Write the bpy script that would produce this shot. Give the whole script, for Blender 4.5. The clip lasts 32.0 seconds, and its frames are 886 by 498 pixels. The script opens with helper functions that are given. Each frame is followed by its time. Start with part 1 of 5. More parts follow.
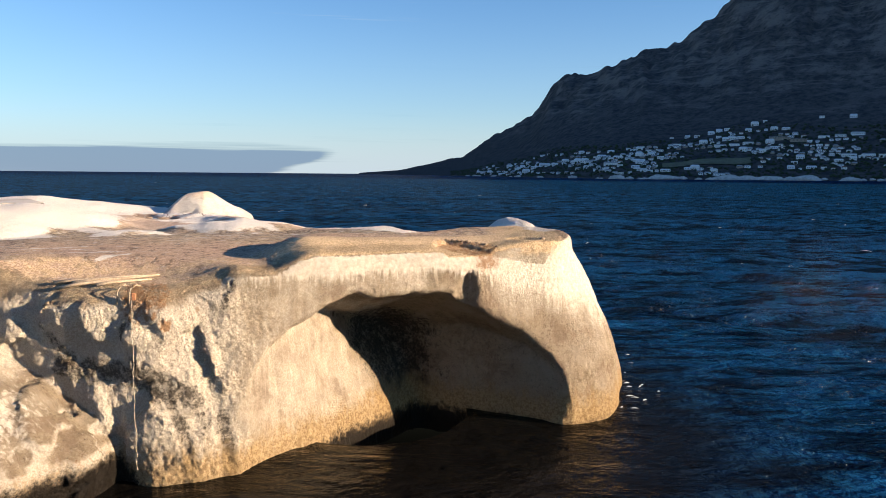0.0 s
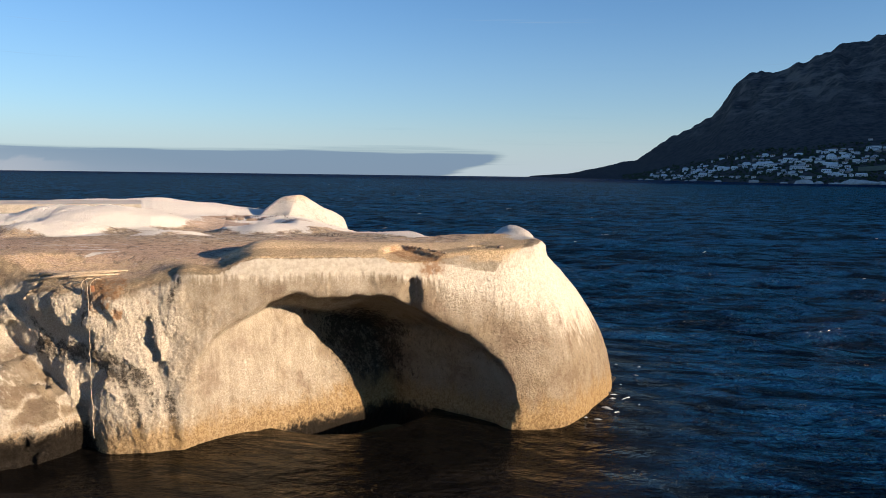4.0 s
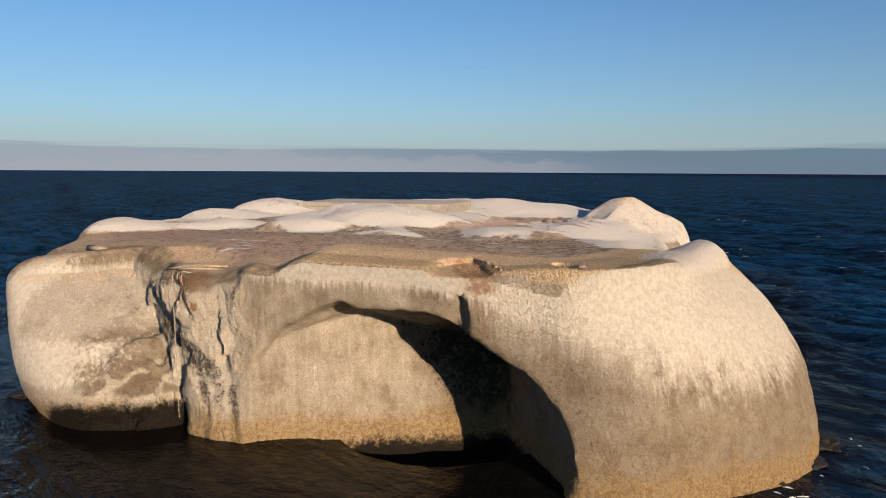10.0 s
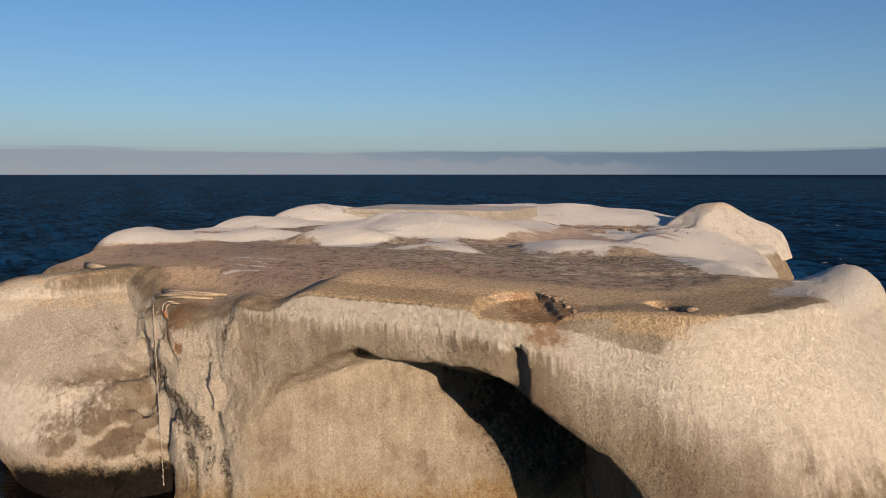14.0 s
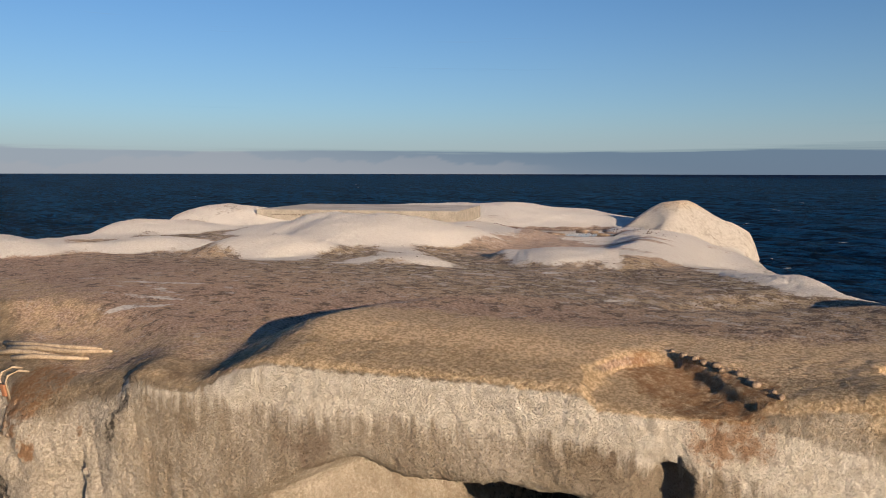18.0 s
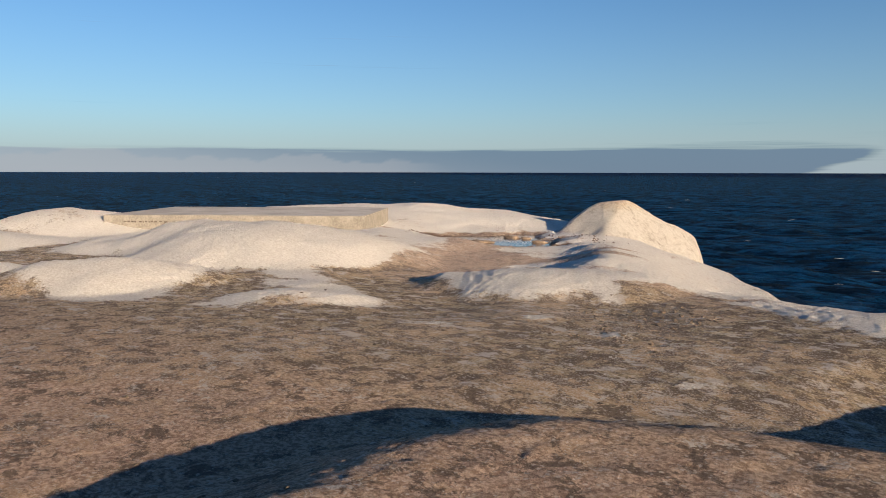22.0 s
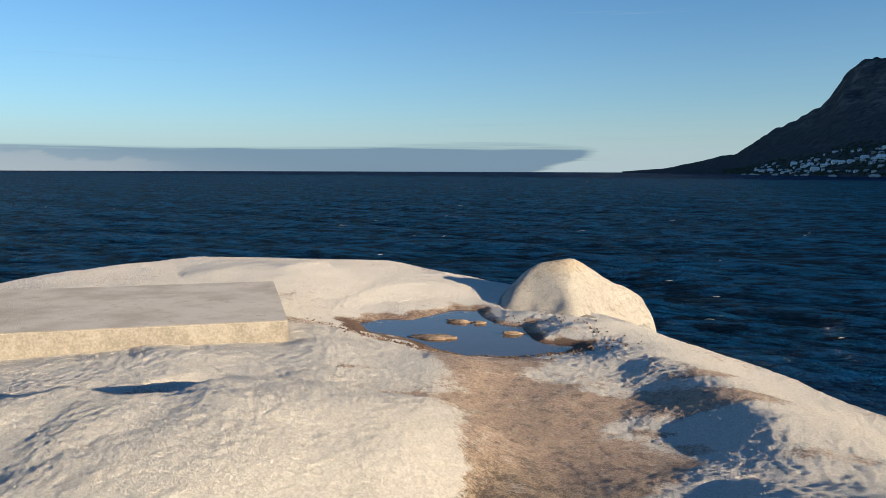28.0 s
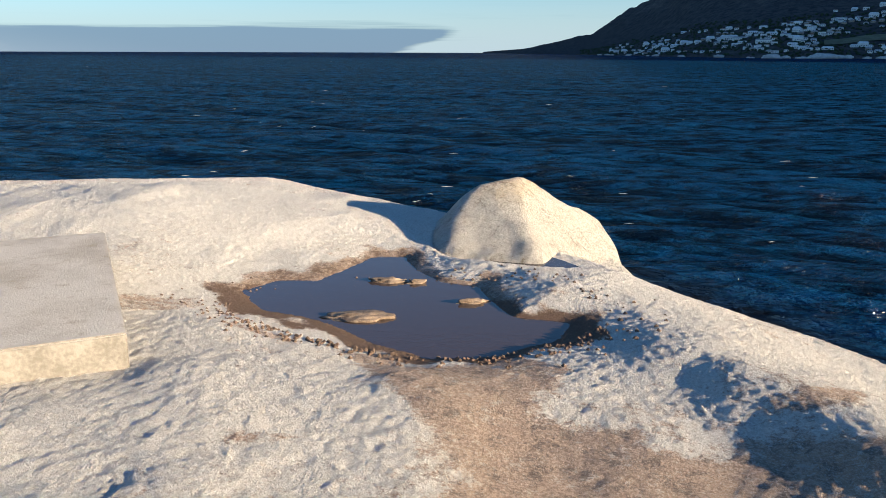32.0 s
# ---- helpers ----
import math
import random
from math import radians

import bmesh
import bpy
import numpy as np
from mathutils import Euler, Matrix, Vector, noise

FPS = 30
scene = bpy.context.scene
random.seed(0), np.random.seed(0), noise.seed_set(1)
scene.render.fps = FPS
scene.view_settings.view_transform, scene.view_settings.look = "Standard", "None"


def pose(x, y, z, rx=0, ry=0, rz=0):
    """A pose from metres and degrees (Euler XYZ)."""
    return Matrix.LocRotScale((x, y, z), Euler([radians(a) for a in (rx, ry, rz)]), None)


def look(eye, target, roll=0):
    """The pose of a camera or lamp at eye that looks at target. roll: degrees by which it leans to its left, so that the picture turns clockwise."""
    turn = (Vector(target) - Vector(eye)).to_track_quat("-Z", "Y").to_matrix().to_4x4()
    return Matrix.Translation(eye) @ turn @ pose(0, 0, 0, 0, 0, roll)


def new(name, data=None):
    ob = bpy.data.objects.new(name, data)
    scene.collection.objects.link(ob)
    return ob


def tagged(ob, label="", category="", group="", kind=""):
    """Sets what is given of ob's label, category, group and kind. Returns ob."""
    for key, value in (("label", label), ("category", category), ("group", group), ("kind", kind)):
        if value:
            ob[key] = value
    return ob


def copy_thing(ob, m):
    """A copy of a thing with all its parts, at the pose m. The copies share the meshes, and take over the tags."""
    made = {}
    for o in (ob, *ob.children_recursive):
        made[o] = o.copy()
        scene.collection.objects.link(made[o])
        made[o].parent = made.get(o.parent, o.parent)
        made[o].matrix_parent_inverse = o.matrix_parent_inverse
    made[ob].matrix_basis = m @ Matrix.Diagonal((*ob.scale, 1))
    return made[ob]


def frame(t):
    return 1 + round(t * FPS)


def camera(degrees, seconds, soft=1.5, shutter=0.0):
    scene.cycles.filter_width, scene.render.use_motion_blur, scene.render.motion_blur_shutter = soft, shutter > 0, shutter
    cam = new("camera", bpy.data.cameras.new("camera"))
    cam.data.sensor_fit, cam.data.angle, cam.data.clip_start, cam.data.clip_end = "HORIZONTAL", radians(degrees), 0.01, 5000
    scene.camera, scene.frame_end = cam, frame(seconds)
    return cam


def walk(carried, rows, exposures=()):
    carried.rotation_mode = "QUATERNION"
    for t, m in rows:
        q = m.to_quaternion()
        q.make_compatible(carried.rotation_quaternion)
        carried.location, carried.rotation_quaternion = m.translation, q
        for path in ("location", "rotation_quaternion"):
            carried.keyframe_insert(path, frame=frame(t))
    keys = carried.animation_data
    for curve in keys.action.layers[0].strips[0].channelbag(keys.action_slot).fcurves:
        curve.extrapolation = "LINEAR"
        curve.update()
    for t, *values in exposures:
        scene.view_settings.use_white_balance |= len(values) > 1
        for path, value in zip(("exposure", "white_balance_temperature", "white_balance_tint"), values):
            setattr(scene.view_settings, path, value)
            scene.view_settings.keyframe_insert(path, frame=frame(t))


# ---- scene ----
cam = camera(59.4, 32.0, soft=0.9)
PATH = [
    (0, (0.006, 0.003, 9.411), (0.005, 1.994, 9.216), 0.5),
    (0.5, (1.01, -0.105, 9.456), (1.007, 1.886, 9.265), 0.5),
    (1, (1.995, -0.24, 9.512), (1.991, 1.751, 9.32), 0.5),
    (1.5, (3.095, -0.36, 9.538), (3.084, 1.631, 9.347), 0.5),
    (2, (4.057, -0.48, 9.605), (3.997, 1.51, 9.414), 0.6),
    (2.5, (4.964, -0.534, 9.678), (4.837, 1.453, 9.488), 0.6),
    (4.5, (9.38, -0.366, 9.813), (8.826, 1.546, 9.619), 0.7),
    (5, (10.541, -0.023, 9.914), (9.866, 1.849, 9.717), 0.6),
    (5.5, (11.739, 0.532, 10.008), (10.943, 2.355, 9.805), 0.6),
    (6, (12.748, 1.106, 10.027), (11.842, 2.877, 9.826), 0.4),
    (6.5, (13.658, 1.863, 10.083), (12.653, 3.58, 9.878), 0.5),
    (7, (14.691, 2.897, 9.971), (13.587, 4.553, 9.769), 0.4),
    (7.5, (15.568, 3.864, 9.862), (14.383, 5.463, 9.662), 0.6),
    (8, (16.386, 4.981, 9.85), (15.131, 6.525, 9.646), 0.4),
    (8.5, (17.124, 6.328, 9.851), (15.804, 7.817, 9.648), 0.5),
    (9, (17.911, 7.887, 9.804), (16.532, 9.321, 9.599), 0.4),
    (9.5, (18.478, 9.444, 9.791), (17.04, 10.819, 9.59), 0.4),
    (10, (18.796, 10.773, 9.861), (17.304, 12.089, 9.66), 0.3),
    (10.5, (18.944, 11.964, 9.855), (17.399, 13.218, 9.659), 0.4),
    (11, (18.879, 12.908, 9.899), (17.283, 14.096, 9.7), 0.3),
    (11.5, (18.563, 13.613, 9.831), (16.941, 14.768, 9.638), 0.2),
    (12, (18.035, 14.218, 9.884), (16.416, 15.375, 9.686), 0.2),
    (12.5, (17.287, 14.776, 9.799), (15.668, 15.934, 9.604), 0.1),
    (13, (16.292, 15.16, 9.816), (14.673, 16.318, 9.621), 0.1),
    (13.5, (15.126, 15.423, 9.792), (13.511, 16.588, 9.6), -0.0),
    (14, (13.936, 15.55, 9.867), (12.335, 16.732, 9.672), 0.0),
    (14.5, (12.783, 15.732, 9.844), (11.195, 16.932, 9.649), 0.0),
    (16.5, (8.507, 16.957, 9.66), (7.007, 18.266, 9.467), 0.1),
    (17, (7.534, 17.466, 9.62), (6.058, 18.802, 9.425), 0.1),
    (17.5, (6.626, 18.0, 9.588), (5.176, 19.363, 9.39), -0.0),
    (18, (5.684, 18.632, 9.508), (4.258, 20.021, 9.312), 0.1),
    (18.5, (4.696, 19.472, 9.466), (3.294, 20.884, 9.268), 0.1),
    (19, (3.824, 20.14, 9.438), (2.448, 21.578, 9.24), 0.1),
    (19.5, (2.863, 20.709, 9.414), (1.519, 22.177, 9.214), 0.1),
    (20, (1.997, 21.309, 9.375), (0.683, 22.803, 9.176), 0.0),
    (20.5, (1.228, 21.955, 9.391), (-0.061, 23.471, 9.192), 0.1),
    (21, (0.435, 22.652, 9.343), (-0.828, 24.191, 9.145), 0.1),
    (21.5, (-0.363, 23.413, 9.357), (-1.598, 24.973, 9.157), 0.2),
    (22, (-1.154, 24.192, 9.362), (-2.363, 25.772, 9.162), 0.1),
    (22.5, (-1.993, 24.846, 9.393), (-3.172, 26.449, 9.193), 0.1),
    (23, (-2.952, 25.543, 9.417), (-4.104, 27.166, 9.217), 0.1),
    (23.5, (-3.962, 26.099, 9.429), (-5.086, 27.741, 9.228), 0.3),
    (24, (-4.965, 26.515, 9.413), (-6.064, 28.174, 9.212), 0.2),
    (24.5, (-5.979, 26.799, 9.458), (-7.055, 28.472, 9.257), 0.1),
    (25, (-6.806, 26.952, 9.768), (-7.872, 28.633, 9.568), 0.1),
    (25.5, (-7.974, 27.151, 10.174), (-9.009, 28.849, 9.974), 0.1),
    (27.5, (-13.092, 29.689, 11.732), (-13.832, 31.536, 11.53), 0.2),
    (28, (-14.153, 30.376, 11.811), (-14.8, 32.258, 11.608), 0.2),
    (28.5, (-15.092, 31.312, 11.899), (-15.648, 33.222, 11.69), 0.1),
    (29, (-15.81, 32.282, 11.833), (-16.273, 34.214, 11.6), 0.1),
    (29.5, (-16.592, 33.326, 11.843), (-16.954, 35.276, 11.584), 0.1),
    (30, (-17.193, 34.498, 11.883), (-17.48, 36.454, 11.585), 0.2),
    (30.5, (-17.567, 35.486, 11.825), (-17.854, 37.435, 11.481), 0.3),
    (31, (-17.811, 36.68, 11.993), (-18.103, 38.619, 11.6), 0.3),
    (31.5, (-18.355, 37.879, 12.028), (-18.647, 39.807, 11.585), 0.1),
    (32, (-18.71, 39.014, 12.054), (-19.007, 40.929, 11.559), 0.2),
]
EXPOSURES = [(0, 1.68, 6350, 13), (5, 1.26, 6320, 13), (10, 0.86, 6300, 13), (14, 0.63, 6250, 14), (20, 0.92, 6300, 13), (24, 1.08, 6250, 7), (28, 1.26, 6150, 5), (32, 1.60, 6080, 6)]
walk(cam, [(t, look(eye, target, roll)) for t, eye, target, roll in PATH], EXPOSURES)

# ---- sky, sun ----
SUN_AZ, SUN_EL = 104.0, 11.5          # clockwise from +y, above the horizon
world = bpy.data.worlds.new("sky")
scene.world = world
world.use_nodes = True
wn = world.node_tree
sky = wn.nodes.new("ShaderNodeTexSky")
sky.sky_type, sky.sun_disc = "NISHITA", False
sky.sun_elevation, sky.sun_rotation = radians(SUN_EL), radians(SUN_AZ)
sky.altitude, sky.air_density, sky.dust_density, sky.ozone_density = 10, 1.0, 0.05, 4.7
wn.links.new(sky.outputs[0], wn.nodes["Background"].inputs[0])
wn.nodes["Background"].inputs[1].default_value = 0.065
sun_data = bpy.data.lights.new("sun", "SUN")
sun_data.energy, sun_data.angle, sun_data.color = 5.0, radians(0.5), (1.0, 0.765, 0.515)
sun = new("sun", sun_data)
a, e = radians(SUN_AZ), radians(SUN_EL)
sun.matrix_world = look(Vector((math.sin(a) * math.cos(e), math.cos(a) * math.cos(e), math.sin(e))) * 100, (0, 0, 0))


# ---- materials ----
class Mat:
    """A node material, built step by step."""

    def __init__(self, name):
        self.m = bpy.data.materials.new(name)
        self.m.use_nodes = True
        self.t = self.m.node_tree
        self.b = self.t.nodes["Principled BSDF"]

    def node(self, kind, **sets):
        n = self.t.nodes.new("ShaderNode" + kind)
        for k, v in sets.items():
            if k in n.inputs:
                self.put(n.inputs[k], v)
            elif k == "operation":
                n.operation = v
            elif k == "use_clamp":
                n.use_clamp = v
            elif k == "interpolation_type":
                n.interpolation_type = v
            elif k == "data_type":
                n.data_type = v
        return n

    def put(self, socket, v):
        if isinstance(v, bpy.types.NodeSocket):
            self.t.links.new(v, socket)
        else:
            socket.default_value = v

    def place(self):
        return self.node("NewGeometry").outputs["Position"]

    def scaled(self, v, s):
        n = self.node("Mapping")
        self.put(n.inputs["Vector"], v)
        n.inputs["Scale"].default_value = s
        return n.outputs[0]

    def noise(self, v, scale, detail=5.0, rough=0.6, warp=0.0):
        n = self.node("TexNoise", Scale=scale, Detail=detail, Roughness=rough, Distortion=warp)
        self.put(n.inputs["Vector"], v)
        return n.outputs["Fac"]

    def spots(self, v, scale, feature="F1"):
        n = self.node("TexVoronoi", Scale=scale)
        n.feature = feature
        self.put(n.inputs["Vector"], v)
        return n.outputs["Distance"]

    def math(self, op, a, b=0.0, clamp=False):
        n = self.node("Math", operation=op, use_clamp=clamp)
        self.put(n.inputs[0], a)
        self.put(n.inputs[1], b)
        return n.outputs[0]

    def ramp(self, v, lo, hi):
        """0 below lo, 1 above hi (or the other way round where lo > hi)."""
        n = self.node("MapRange", interpolation_type="SMOOTHSTEP")
        self.put(n.inputs["Value"], v)
        up = lo < hi
        for k, x in (("From Min", min(lo, hi)), ("From Max", max(lo, hi)), ("To Min", 0.0 if up else 1.0), ("To Max", 1.0 if up else 0.0)):
            n.inputs[k].default_value = x
        return n.outputs["Result"]

    def mix(self, fac, a, b):
        n = self.node("Mix", data_type="RGBA")
        self.put(n.inputs[0], fac)
        for s, v in ((6, a), (7, b)):
            self.put(n.inputs[s], (*v, 1) if isinstance(v, tuple) else v)
        return n.outputs[2]

    def attr(self, name):
        n = self.node("Attribute")
        n.attribute_name = name
        return n.outputs["Fac"]

    def axis(self, v, k):
        n = self.node("SeparateXYZ")
        self.put(n.inputs[0], v)
        return n.outputs[k]

    def bump(self, h, dist, strength=1.0, under=None):
        n = self.node("Bump", Distance=dist, Strength=strength)
        self.put(n.inputs["Height"], h)
        if under is not None:
            self.put(n.inputs["Normal"], under)
        return n.outputs[0]

    def done(self, color=None, rough=0.8, normal=None, metal=0.0, spec=None):
        if color is not None:
            self.put(self.b.inputs["Base Color"], (*color, 1) if isinstance(color, tuple) else color)
        self.put(self.b.inputs["Roughness"], rough)
        self.put(self.b.inputs["Metallic"], metal)
        if spec is not None:
            self.put(self.b.inputs["Specular IOR Level"], spec)
        if normal is not None:
            self.put(self.b.inputs["Normal"], normal)
        return self.m


def speckled(name, dark, light, scale, rough=0.85, bump=0.01):
    """A plain matt surface with grain and blotches."""
    k = Mat(name)
    p = k.node("TexCoord").outputs["Object"]
    n = k.math("ADD", k.math("MULTIPLY", k.noise(p, scale), 0.5), k.math("MULTIPLY", k.noise(p, scale * 6), 0.5))
    return k.done(k.mix(k.ramp(n, 0.35, 0.65), dark, light), rough, k.bump(n, bump), spec=0.2)


def make_rock(name):
    k = Mat(name)
    p = k.place()
    z = k.axis(p, 2)
    big = k.noise(p, 0.35, 4)
    mid = k.noise(p, 2.0, 7, 0.68)
    clod = k.noise(p, 6.5, 6, 0.7)
    fine = k.noise(p, 17.0, 5, 0.7)
    grit = k.noise(p, 32.0, 4, 0.7)
    steep = k.attr("steep")
    streak = k.noise(k.scaled(p, (2.4, 2.4, 0.16)), 1.0, 7, 0.7, 0.5)
    thin = k.noise(k.scaled(p, (6.5, 6.5, 0.30)), 1.0, 5, 0.62, 0.15)
    off = lambda v, amount: k.math("MULTIPLY", k.math("SUBTRACT", v, 0.5), amount)  # noqa: E731
    add = lambda *v: v[0] if len(v) == 1 else k.math("ADD", v[0], add(*v[1:]))  # noqa: E731
    # bare granite, warm grey to tan, with dark and pale crystals
    stone = k.mix(k.ramp(mid, 0.3, 0.7), (0.235, 0.182, 0.122), (0.37, 0.30, 0.208))
    stone = k.mix(k.ramp(big, 0.42, 0.62), stone, (0.30, 0.243, 0.175))
    stone = k.mix(k.math("MULTIPLY", k.ramp(clod, 0.52, 0.70), 0.4), stone, (0.12, 0.088, 0.062))
    stone = k.mix(k.math("MULTIPLY", k.ramp(fine, 0.52, 0.62), 0.6), stone, (0.40, 0.335, 0.26))
    stone = k.mix(k.math('MULTIPLY', k.ramp(add(grit, off(clod, 0.5)), 0.55, 0.64), 0.6), stone, (0.07, 0.05, 0.037))
    patch = k.noise(p, 0.8, 5, 0.6, 0.4)
    stone = k.mix(k.math("MULTIPLY", k.ramp(patch, 0.52, 0.64), 0.5), stone, (0.37, 0.31, 0.24))
    stone = k.mix(k.math("MULTIPLY", k.ramp(patch, 0.47, 0.36), 0.5), stone, (0.19, 0.13, 0.092))
    stone = k.mix(k.math("MULTIPLY", k.ramp(add(k.attr("cream"), off(patch, 0.8), off(clod, 0.4), off(streak, 0.9)), 0.10, 0.9), 0.85), stone, k.mix(k.ramp(add(fine, off(grit, 0.6)), 0.35, 0.65), (0.47, 0.415, 0.335), (0.68, 0.62, 0.525)))
    # droppings washed down the walls
    wash = add(k.attr("wash"), off(streak, 1.0), k.math("MULTIPLY", k.math("SUBTRACT", 1.0, k.math("MULTIPLY", k.ramp(k.axis(p, 0), 1.0, 4.0), 0.5)), off(thin, 1.9)), off(mid, 0.7), off(big, 0.5), off(fine, 0.15))
    stone = k.mix(k.math("MULTIPLY", k.ramp(wash, 0.30, 0.95), 0.9), stone, k.mix(k.ramp(clod, 0.35, 0.65), (0.64, 0.58, 0.48), (0.82, 0.77, 0.68)))
    # trodden soil of the flat top
    speck = k.spots(p, 13.0)
    worn = k.math("MULTIPLY", k.ramp(add(k.axis(p, 1), off(big, 8.0)), 27.5, 35.0), k.ramp(add(k.axis(p, 1), off(big, 6.0)), 46.0, 40.0))
    crumb = k.noise(p, 2.3, 9, 0.78, 0.4)
    flake = k.noise(k.scaled(p, (1.0, 1.3, 1.0)), 1.9, 9, 0.78, 0.3)
    soil = k.mix(k.ramp(fine, 0.40, 0.60), k.mix(worn, (0.315, 0.21, 0.15), (0.27, 0.21, 0.135)), k.mix(worn, (0.62, 0.455, 0.34), (0.53, 0.43, 0.30)))
    soil = k.mix(k.math("MULTIPLY", k.ramp(add(mid, off(big, 1.0)), 0.46, 0.66), 0.6), soil, k.mix(clod, (0.56, 0.37, 0.24), (0.47, 0.32, 0.175)))
    soil = k.mix(k.math("MULTIPLY", k.ramp(add(crumb, k.math("MULTIPLY", worn, 0.05)), 0.52, 0.58), 0.85), soil, k.mix(fine, (0.07, 0.052, 0.042), (0.20, 0.15, 0.115)))
    soil = k.mix(k.math("MULTIPLY", k.ramp(add(flake, k.math("MULTIPLY", worn, 0.055)), 0.585, 0.645), 0.85), soil, k.mix(clod, (0.48, 0.43, 0.38), (0.70, 0.65, 0.59)))
    soil = k.mix(k.math("MULTIPLY", k.ramp(add(speck, off(grit, 0.5), off(mid, 0.9), off(clod, 0.4)), 0.26, 0.12), 0.5), soil, (0.72, 0.64, 0.56))
    soil = k.mix(k.math("MULTIPLY", k.ramp(add(grit, off(big, 0.5), off(mid, 0.3)), 0.57, 0.66), 0.6), soil, (0.70, 0.63, 0.55))
    soil = k.mix(k.math("MULTIPLY", k.ramp(add(k.axis(p, 1), off(big, 4.0)), 41.0, 46.0), 0.34), soil, k.mix(fine, (0.30, 0.25, 0.22), (0.56, 0.49, 0.44)))
    msk = add(k.attr("soil"), off(clod, 0.8), off(mid, 0.7))
    col = k.mix(k.ramp(msk, 0.30, 0.70), stone, soil)
    # yellow and orange lichen on the rim
    lich = add(k.attr("lichen"), off(mid, 1.0), off(clod, 0.8))
    col = k.mix(k.math("MULTIPLY", k.ramp(lich, 0.28, 0.85), 0.85), col, k.mix(k.ramp(fine, 0.4, 0.6), (0.47, 0.335, 0.19), (0.83, 0.65, 0.42)))
    rust = add(k.attr("rust"), off(clod, 1.4), off(mid, 0.8))
    col = k.mix(k.math("MULTIPLY", k.ramp(rust, 0.45, 0.9), 0.85), col, k.mix(fine, (0.20, 0.09, 0.035), (0.42, 0.24, 0.12)))
    # thick white droppings
    white = k.mix(k.ramp(fine, 0.32, 0.68), (0.62, 0.58, 0.525), (0.83, 0.80, 0.75))
    white = k.mix(k.math("MULTIPLY", k.ramp(clod, 0.56, 0.72), 0.4), white, (0.56, 0.48, 0.39))
    white = k.mix(k.math("MULTIPLY", k.ramp(add(grit, off(mid, 0.8)), 0.60, 0.74), 0.35), white, (0.36, 0.29, 0.23))
    flat = k.math("SUBTRACT", 1.0, steep)
    wm = add(k.attr("guano"), k.math("MULTIPLY", flat, add(off(mid, 1.2), off(clod, 1.0))), k.math("MULTIPLY", steep, add(off(streak, 1.1), off(thin, 0.8), off(patch, 0.7))), off(fine, 0.3))
    col = k.mix(add(k.math("MULTIPLY", k.ramp(add(wm, off(grit, 0.35)), 0.30, 0.68), flat), k.math("MULTIPLY", k.ramp(wm, 0.22, 0.95), k.math("MULTIPLY", steep, 0.16))), col, white)
    mud = add(k.attr("mud"), off(clod, 0.9), off(mid, 0.5))
    col = k.mix(k.ramp(mud, 0.4, 0.7), col, k.mix(fine, (0.09, 0.06, 0.045), (0.27, 0.185, 0.135)))
    # black algae, together with deep shade painted into the rock colour
    slime_shade = add(k.attr('slime_shade'), off(mid, 1.0), off(clod, 1.2), off(fine, 0.8))
    col = k.mix(k.math('MULTIPLY', k.ramp(slime_shade, 0.45, 0.85), 0.85), col, (0.030, 0.024, 0.018))
    # tide marks
    edge = add(z, off(mid, 1.5), off(thin, 0.9), off(big, 0.8))
    col = k.mix(k.math("MULTIPLY", k.ramp(edge, 1.45, 0.4), 0.85), col, k.mix(k.ramp(add(clod, off(fine, 0.8)), 0.35, 0.65), (0.24, 0.148, 0.060), (0.44, 0.31, 0.155)))
    weed = k.ramp(k.math("SUBTRACT", add(z, off(clod, 0.9), off(mid, 0.9)), k.attr("weed")), 0.55, 0.05)
    col = k.mix(weed, col, (0.016, 0.013, 0.010))
    pits = k.ramp(k.spots(p, 5.0), 0.05, 0.45)
    h = add(k.math("MULTIPLY", mid, 0.20), k.math("MULTIPLY", clod, 0.32), k.math("MULTIPLY", fine, 0.54), k.math("MULTIPLY", pits, 0.16))
    nrm = k.bump(h, 0.30, k.math("SUBTRACT", k.math("SUBTRACT", 1.0, k.math("MULTIPLY", steep, 0.05)), k.math("MULTIPLY", k.ramp(msk, 0.3, 0.7), 0.45)))
    nrm = k.bump(grit, 0.06, k.math("SUBTRACT", 1.0, k.math("MULTIPLY", steep, 0.3)), nrm)
    return k.done(col, k.mix(weed, (0.9, 0.9, 0.9), (0.45, 0.45, 0.45)), nrm, spec=0.12)


